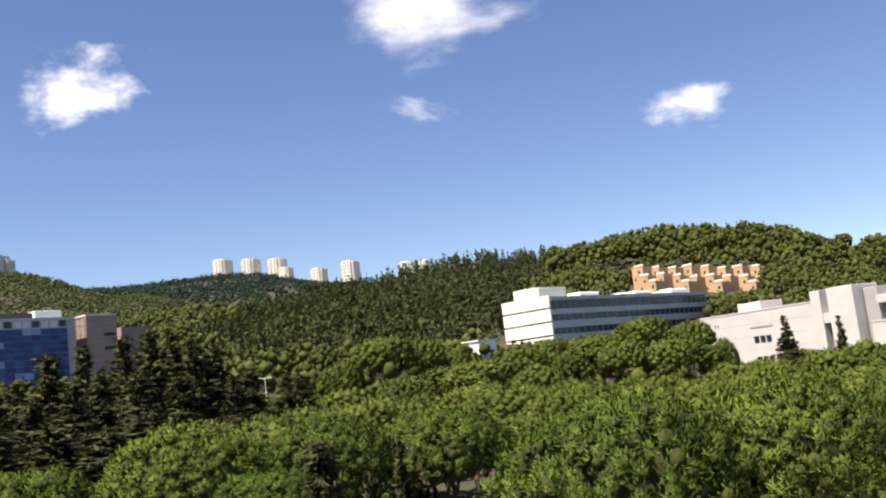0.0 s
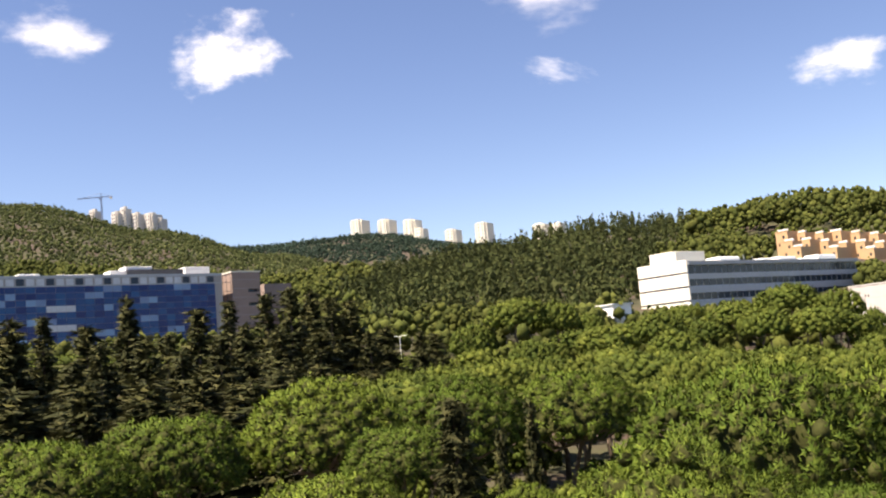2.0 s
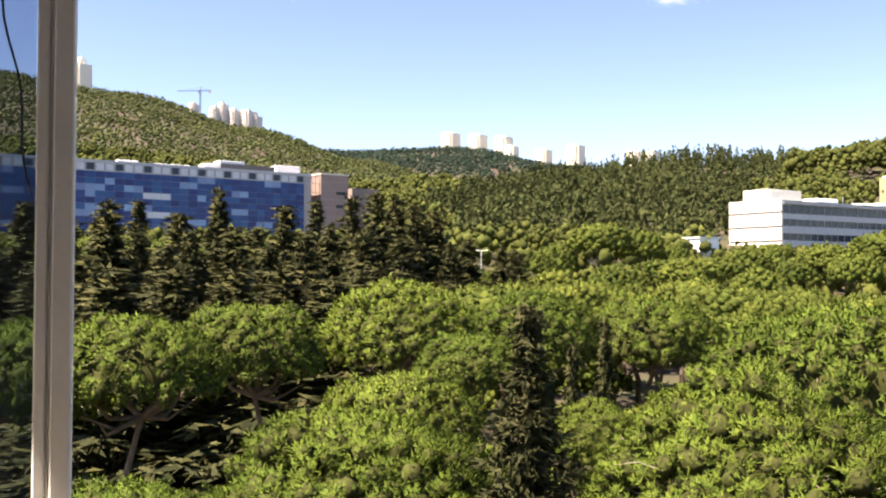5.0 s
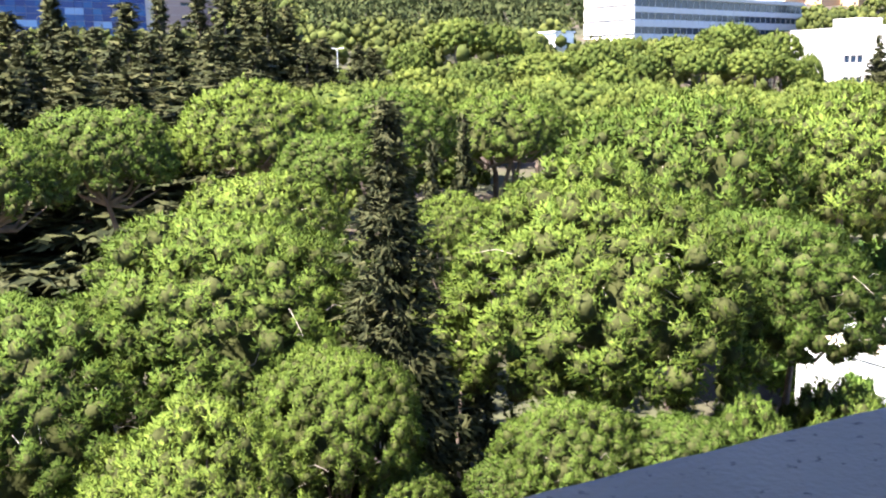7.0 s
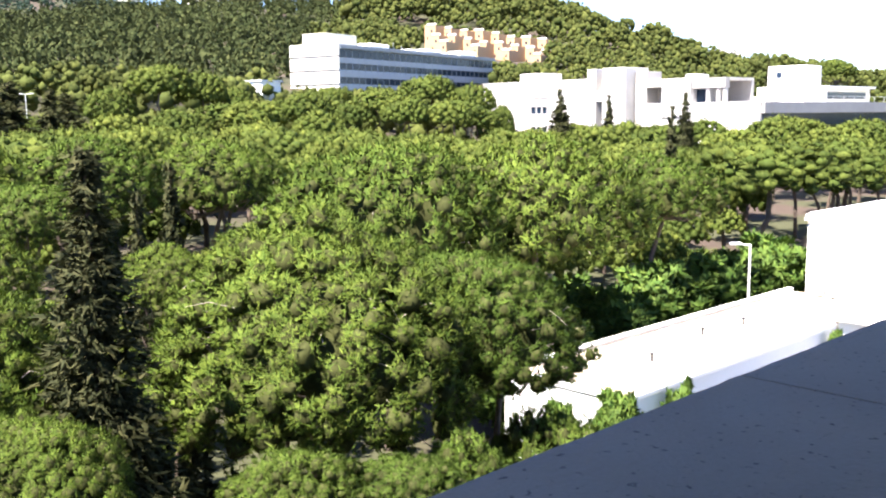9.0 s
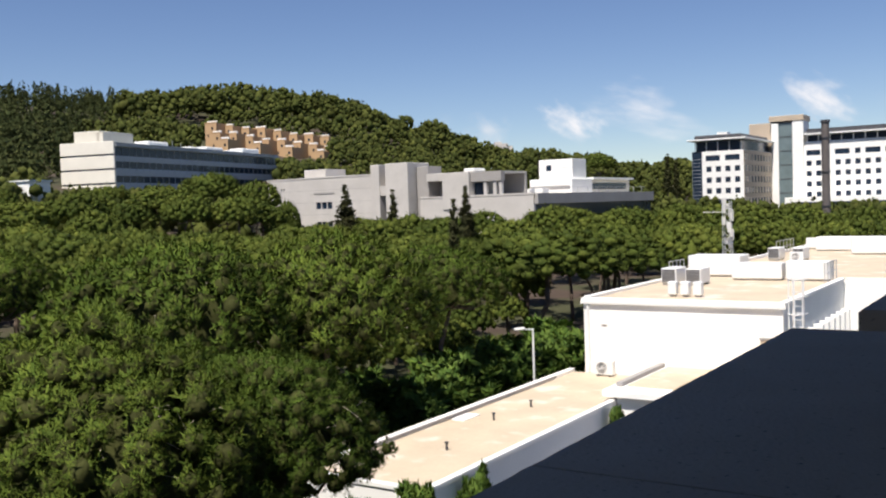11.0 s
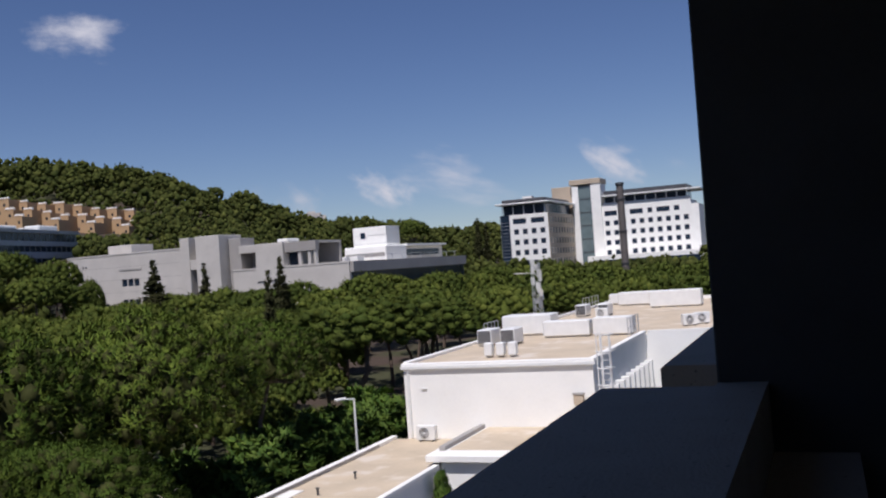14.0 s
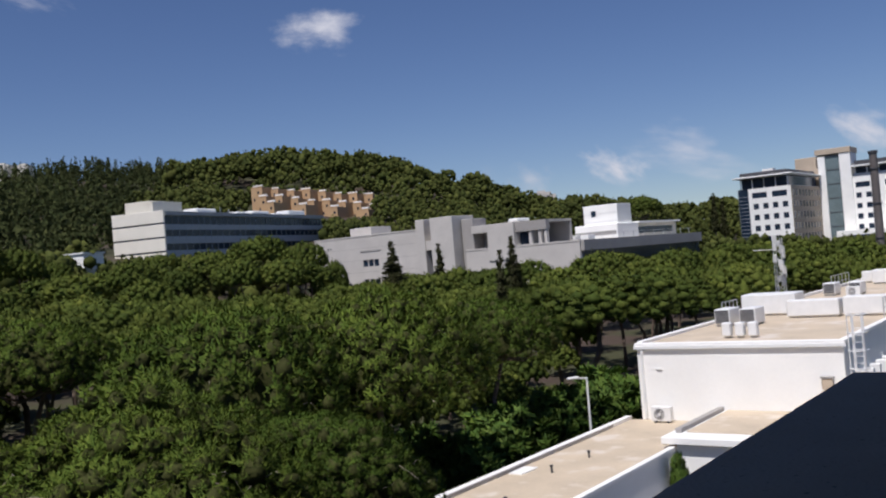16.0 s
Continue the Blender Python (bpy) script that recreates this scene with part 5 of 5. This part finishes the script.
for az, r, el in ((-24.2, 52, 0.4), (-21.4, 50, -0.2), (-27.2, 50, 0.2), (-30.6, 52, 0.6), (-34.2, 50, 0.4), (-18.8, 56, 0.4), (-37.6, 54, 0.9), (-40.5, 75, 3.2), (-38.5, 90, 4.0), (-36.5, 70, 3.0), (-34.3, 85, 4.1), (-32.6, 95, 4.2), (-31.2, 66, 1.6), (-29.6, 72, 2.6), (-28.1, 90, 5.0), (-27.2, 75, 2.8), (-26.0, 80, 2.7), (-24.2, 95, 4.1), (-23.0, 78, 2.6), (-21.6, 88, 3.0), (-35.5, 60, 1.0), (-30.3, 82, 3.5), (-25.2, 68, 1.6), (-22.4, 110, 4.4), (-20.2, 100, 4.7), (-18.8, 96, 4.9), (-17.6, 105, 4.6), (-16.4, 100, 4.2), (-15.3, 108, 3.9), (-19.5, 84, 2.6), (-17.2, 82, 2.2), (-14.2, 98, 1.9), (-11.2, 120, 1.7), (-10.3, 128, 1.5), (-13.3, 118, 2.1)):
    zt = EYE + r * math.tan(radians(el))
    q = at(az, r)
    spire(CYP_MID[rnd.randrange(3)], az, r, zt, 12, zt - ground_z(q.x, q.y) - 0.5, rnd.uniform(1.9, 3.0), "tall dark shaggy conifer below the glass building", "dark conifers")


# ---- middle pines ----
def blocked(p, margin):
    a, y = uv(p)
    return (18 < a < 94 and y < 22 + margin) or y < 12


def canopy_limit(az, r):
    if r < 125:
        return np.interp(az, [-40, -20, -10, 0, 10, 18, 30, 50], [-1.2, -0.3, -0.4, -0.2, -0.9, -1.6, -1.3, -1.2])
    return np.interp(az, [-40, -24, -14, -4, 2, 9, 13, 15, 22, 29, 36, 42, 50], [2.5, 2.0, 0.4, 0.7, 1.7, 1.9, 1.2, -0.7, -0.3, 0.1, 0.0, -0.1, -0.6])


special = [(10.3, 172, 2.55, 6.0), (7.4, 176, 1.9, 4.6), (12.9, 170, 2.0, 4.6), (4.5, 178, 2.0, 5.0), (2.0, 180, 1.3, 4.5), (14.7, 165, 0.75, 2.4), (-5.2, 150, 3.3, 5.4), (-3.0, 156, 2.8, 4.4), (-8.0, 150, 1.9, 4.2), (33.3, 285, 3.0, 6.5), (-1.2, 160, 1.9, 4.0)]
for az, r, el, R in special:
    plant("pine_tree", MIDDLE[rnd.randrange(4)], az, r, EYE + r * math.tan(radians(el)), 4.2, R, 1.3, "tall yellowish green pine standing above the canopy", "pine tree", "tall pines above the canopy", rnd.uniform(0, 6.28))
for az, r, el in ((29.9, 300, 3.0), (37.4, 300, 2.7), (31.2, 320, 2.6), (37.9, 310, 2.4)):
    spire(CYP_SLIM, az, r, EYE + r * math.tan(radians(el)), 9, 12, 1.8, "slim dark cypress on the skyline", "slim cypresses")
young = []
for _ in range(4000):
    r, az, R = rnd.uniform(22, 66), rnd.uniform(-22, 34), rnd.uniform(1.6, 2.6)
    p = at(az, r)
    if blocked(p, R) or az < -21 or any((p - at(a, q)).length < (k + R) * 0.6 for a, q, _, k, _ in near_pines + young):
        continue
    young.append((az, r, rnd.uniform(5.5, 7.5), R, 1))
    plant("pine_tree", (MIDDLE if r < 36 else BACK)[rnd.randrange(3)], az, r, young[-1][2], 4.2, R, R / 4.2 * 1.1, "smaller dark green pine in the shade of taller ones", "pine tree", "young pines under the canopy", rnd.uniform(0, 6.28))
    if len(young) > 48:
        break
placed = [(at(a, r), R) for a, r, _, R, _ in near_pines] + [(at(a, r), R) for a, r, _, R in special]
count = 0
for _ in range(6000):
    r, az = math.sqrt(rnd.uniform(46 ** 2, 186 ** 2)), rnd.uniform(-46, 62)
    R = rnd.uniform(3.4, 5.6)
    p = at(az, r)
    if (r > 150 and not 12 < az < 40) or blocked(p, R * 0.8) or (az < -17 and 46 < r < 100) or (15 < az < 29 and 50 < r < 66) or any((p - o).length < (R + q) * 0.78 for o, q in placed):
        continue
    if 12 < az < 40 and r > 132 and r > np.interp(az, [12, 14, 20, 29.5, 37], [186, 182, 160, 138, 175]):
        continue
    g = ground_z(p.x, p.y)
    zt = min(g + rnd.uniform(9.5, 12.5), EYE + r * math.tan(radians(canopy_limit(az, r) + rnd.uniform(-0.35, 0.1))))
    if zt - g < 5:
        continue
    placed.append((p, R))
    kind = MIDDLE[rnd.randrange(4)] if r < 105 else BACK[rnd.randrange(3)]
    plant("pine_tree", kind, az, r, zt, 4.2, R, rnd.uniform(0.85, 1.1), "green umbrella pine in the wooded valley", "pine tree", "pines in the valley", rnd.uniform(0, 6.28))
    count += 1
    if count >= 290:
        break


# ---- broadleaf shrubs by the low roof ----
def shrub_kind(seed, mat):
    rng = np.random.default_rng(seed)
    c, pr, pos, axis, nor, d = dome_points(2.0, 3.0, 60, 26, rng, low=-0.6, pad_r=0.22, lobes=7, bulge=0.45)
    v, t, l = joined(tufts(pos, axis, rng.uniform(0.7, 1.3, len(pos)) * 0.4, 5, 0.2, 0.8, rng, nor), cushions(c, pr, d, 1, rng, 0.55), core(1.5, 3.0, -0.6, rng))
    return np_mesh("crown", v, t, mat, l), trunk_mesh(2.0, 3.0, 4.5, c, rng, 8, 0.1), None


SHRUB = [shrub_kind(s, M_SHRUB) for s in (41, 42)]
for x, y, zt, R in ((26.5, 23.0, 3.6, 1.8), (30, 23.5, 4.6, 2.2), (34, 24.0, 5.4, 2.4), (38, 24.6, 6.0, 2.5), (42, 23.5, 6.3, 2.6), (46, 23.0, 6.6, 2.6), (49.5, 23.5, 5.6, 2.2), (36, 28.5, 5.2, 2.4), (44, 28, 6.0, 2.6), (31, 27.5, 4.0, 2.2)):
    q = OWN @ Vector((x, y, 0))
    plant("leafy_shrub", SHRUB[int(x) % 2], math.degrees(math.atan2(q.x, q.y)), q.length, zt, 2.0, R, 1.0, "bright green leafy shrub beside the low roof", "shrub", "shrubs beside the low roof", rnd.uniform(0, 6.28))
for x, y, zt, R in ((21.6, 17.4, 4.3, 0.75), (21.2, 15.0, 5.2, 0.9), (24.2, 14.8, 4.9, 0.6), (19.5, 18.0, 2.6, 1.2), (35.4, 15.0, 4.6, 0.5), (18.6, 14.5, 3.2, 1.2), (20.0, 20.5, 2.4, 1.2)):
    q = OWN @ Vector((x, y, 0))
    plant("leafy_shrub", SHRUB[int(x) % 2], math.degrees(math.atan2(q.x, q.y)), q.length, zt, 2.0, R, 0.6, "green climbing shrub against the white wing", "shrub", "shrubs against the wing", rnd.uniform(0, 6.28))


# ---- far woods ----
def far_template(seed, kind, places, per):
    """A distant crown of leafy scraps, of radius 1 and its top at z = 0."""
    rng = np.random.default_rng(seed)
    if kind == "round":
        c, pr, pos, axis, nor, d = dome_points(1.0, 1.2, places // 4, 3, rng, low=-0.3, pad_r=0.3, knots=4, lobes=6)
        return joined(cushions(c, pr, d, 1, rng, 1.0), cards(pos, nor, rng.uniform(0.1, 0.2, len(pos)), per, 0.4, rng))
    else:
        t = rng.uniform(0.0, 1, places) ** 0.8
        th = rng.uniform(0, 6.28, places)
        rad = 0.05 + 0.8 * t ** 0.8 * rng.uniform(0.55, 1, places)
        pos = np.stack([rad * np.cos(th), rad * np.sin(th), -4.4 * t], 1)
        nor = unit(np.stack([np.cos(th), np.sin(th), np.full(places, 0.5)], 1))
        size, jit = rng.uniform(0.16, 0.32, places), 0.35
    return cards(pos, nor, size, per, jit, rng)


def far_woods(name, trees, templates, mat, label, seed):
    rng = np.random.default_rng(seed)
    vs, ts, ls, n = [], [], [], 0
    for x, y, zt, R, k in trees:
        v, t, l = templates[k % len(templates)]
        a = rng.uniform(0, 6.28)
        c, s = math.cos(a), math.sin(a)
        w = np.stack([(v[:, 0] * c - v[:, 1] * s) * R + x, (v[:, 0] * s + v[:, 1] * c) * R + y, v[:, 2] * R * rng.uniform(0.9, 1.2) + zt], 1)
        vs.append(w), ts.append(t + n), ls.append(np.stack([l[:, 0] * c - l[:, 1] * s, l[:, 0] * s + l[:, 1] * c, l[:, 2]], 1))
        n += len(w)
    ob = new(name, np_mesh(name, np.concatenate(vs), np.concatenate(ts), mat, np.concatenate(ls)))
    tagged(ob, label, "woods", kind="stuff")


ROUND = [far_template(k, "round", 44, 2) for k in (51, 52, 53)]
SPIRE = [far_template(k, "spire", 70, 2) for k in (54, 55, 56)]
THIN = [far_template(k, "round", 18, 2) for k in (57, 58, 59)]


def clear_of(p):
    """Room left free round the far buildings, and before them in the line of sight."""
    az, r = math.degrees(math.atan2(p.x, p.y)), p.length
    if 1.9 < az < 14.6 and 236 < r < np.interp(az, [1.9, 5, 14.6], [285, 275, 340]):
        return False
    if 12.8 < az < 37 and r < np.interp(az, [12.8, 20, 30, 37], [222, 205, 200, 235]):
        return False
    if az < -19 and 222 < r < 285:
        return False
    if 38 < az < 53 and 285 < r < 385:
        return False
    if 9.4 < az < 17.6 and 355 < r < 408:
        return False
    return True


def sight_limit(az, r):
    """Highest tree top, as an angle, where a building stands behind."""
    if az < -19.5 and r < 235:
        return 3.0
    if 1.0 < az < 14.5 and r < 262:
        return np.interp(az, [1, 2, 5, 14.5], [1.2, 1.9, 2.1, 1.7])
    if 9.3 < az < 17.6 and r < 380:
        return np.interp(az, [9.3, 17.6], [3.6, 3.3])
    if 38.0 < az < 51 and r < 320:
        return np.interp(az, [38, 40, 42, 51], [1.4, 0.8, 0.0, -0.2])
    if 29 < az < 38 and r < 260:
        return 0.6
    return 90


rnd = random.Random(12)
rounds, spires, slopes, dark = [], [], [], []
taken = {}


def free(p, gap):
    kx, ky = int(p.x // 8), int(p.y // 8)
    for i in (-1, 0, 1):
        for j in (-1, 0, 1):
            for o in taken.get((kx + i, ky + j), ()):
                if (o[0] - p.x) ** 2 + (o[1] - p.y) ** 2 < gap * gap:
                    return False
    taken.setdefault((kx, ky), []).append((p.x, p.y))
    return True


for _ in range(14000):
    r, az = math.sqrt(rnd.uniform(149 ** 2, 560 ** 2)), rnd.uniform(-46, 58)
    p = at(az, r)
    if not clear_of(p) or blocked(p, 4) or (r < 184 and 12 < az < 40) or any((p - o).length < q * 0.7 for o, q in placed):
        continue
    conifer = -15 < az + 4 * noise.noise((p.x * 0.01, p.y * 0.01, 5)) < 5 and r > 235
    if not free(p, 3.4 if conifer else 5.0):
        continue
    g = ground_z(p.x, p.y)
    R = rnd.uniform(2.0, 2.9) if conifer else rnd.choice((1, 1, 1.3)) * rnd.uniform(2.6, 5.2)
    h = rnd.uniform(8, 13.0) if conifer else rnd.uniform(6.5, 10.5)
    if r > 430 and not conifer:
        R, h = R * 1.25, h + rnd.uniform(0, 5)
    zt = min(g + h, EYE + r * math.tan(radians(sight_limit(az, r) + rnd.uniform(-0.3, 0))))
    if r < 186:
        zt = min(zt, EYE + r * math.tan(radians(canopy_limit(az, r) + rnd.uniform(-0.35, 0.1))))
    if zt < g + 1.5:
        continue
    (spires if conifer else rounds).append((p.x, p.y, zt, R, rnd.randrange(3)))
for _ in range(16000):
    r, az = math.sqrt(rnd.uniform(540 ** 2, 1040 ** 2)), rnd.uniform(-48, -9)
    p = at(az, r)
    if free(p, 5.2):
        slopes.append((p.x, p.y, ground_z(p.x, p.y) + rnd.uniform(5, 8.5), rnd.uniform(3.6, 6.2), rnd.randrange(3)))
for _ in range(2000):
    r, az = rnd.uniform(1120, 1420), rnd.uniform(-27, -3)
    p = at(az, r)
    dark.append((p.x, p.y, ground_z(p.x, p.y) + rnd.uniform(5, 9), rnd.uniform(6, 9), rnd.randrange(3)))

far_woods("hillside_pine_woods", rounds, ROUND, M_FAR, "green pine woods covering the hillside", 61)
far_woods("hillside_conifer_woods", spires, SPIRE, M_FARDARK, "dark slender conifer woods on the slope", 62)
far_woods("mountain_woods", slopes, THIN, M_SLOPE, "sunlit scrub and pine woods on the mountain", 63)
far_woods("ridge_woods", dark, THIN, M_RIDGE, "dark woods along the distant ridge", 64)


# ---- clouds ----
def cloud(az, el, w, h, seed, soft, tilt=0):
    r = 3600
    p = at(az, r, EYE + r * math.tan(radians(el)))
    bm = bmesh.new()
    bmesh.ops.create_grid(bm, x_segments=1, y_segments=1, size=1.0)
    ob = part("cloud", bm, cloud_veil(seed, soft))
    ob.matrix_world = look(p, (0, 0, EYE), tilt) @ Matrix.Diagonal((r * math.tan(radians(w / 2)), r * math.tan(radians(h / 2)), 1, 1))
    ob.visible_shadow = False
    tagged(ob, "small white fair-weather cloud in the blue sky", "cloud", group="clouds", kind="backdrop")


for i, (az, el, w, h, soft, tilt) in enumerate((
        (-21.9, 18.3, 10.5, 7.2, (0.45, 1.0, 0.95), 0), (-0.2, 22.3, 20.0, 9.4, (0.6, 0.95, 0.9), 0), (-1.6, 16.4, 6.6, 2.6, (0.6, 0.45, 0.85), 18), (14.95, 14.3, 8.0, 4.4, (0.6, 0.95, 0.85), 0),
        (-30.7, 19.6, 9.5, 5.0, (0.7, 0.9, 0.9), 0), (36.2, 5.5, 13.0, 4.6, (0.6, 0.85, 0.8), 12), (32.0, 4.7, 5.6, 3.4, (0.5, 0.9, 0.8), 30), (26.8, 4.5, 4.6, 3.4, (0.7, 0.75, 0.75), 35), (45.6, 5.7, 7.2, 3.4, (0.5, 0.9, 0.8), 28), (24.2, 4.9, 3.0, 2.2, (1.3, 0.4, 0.75), 20), (49.5, 5.0, 3.4, 1.9, (1.4, 0.35, 0.75), 20))):
    cloud(az, el, w, h, i + 1, soft, tilt)
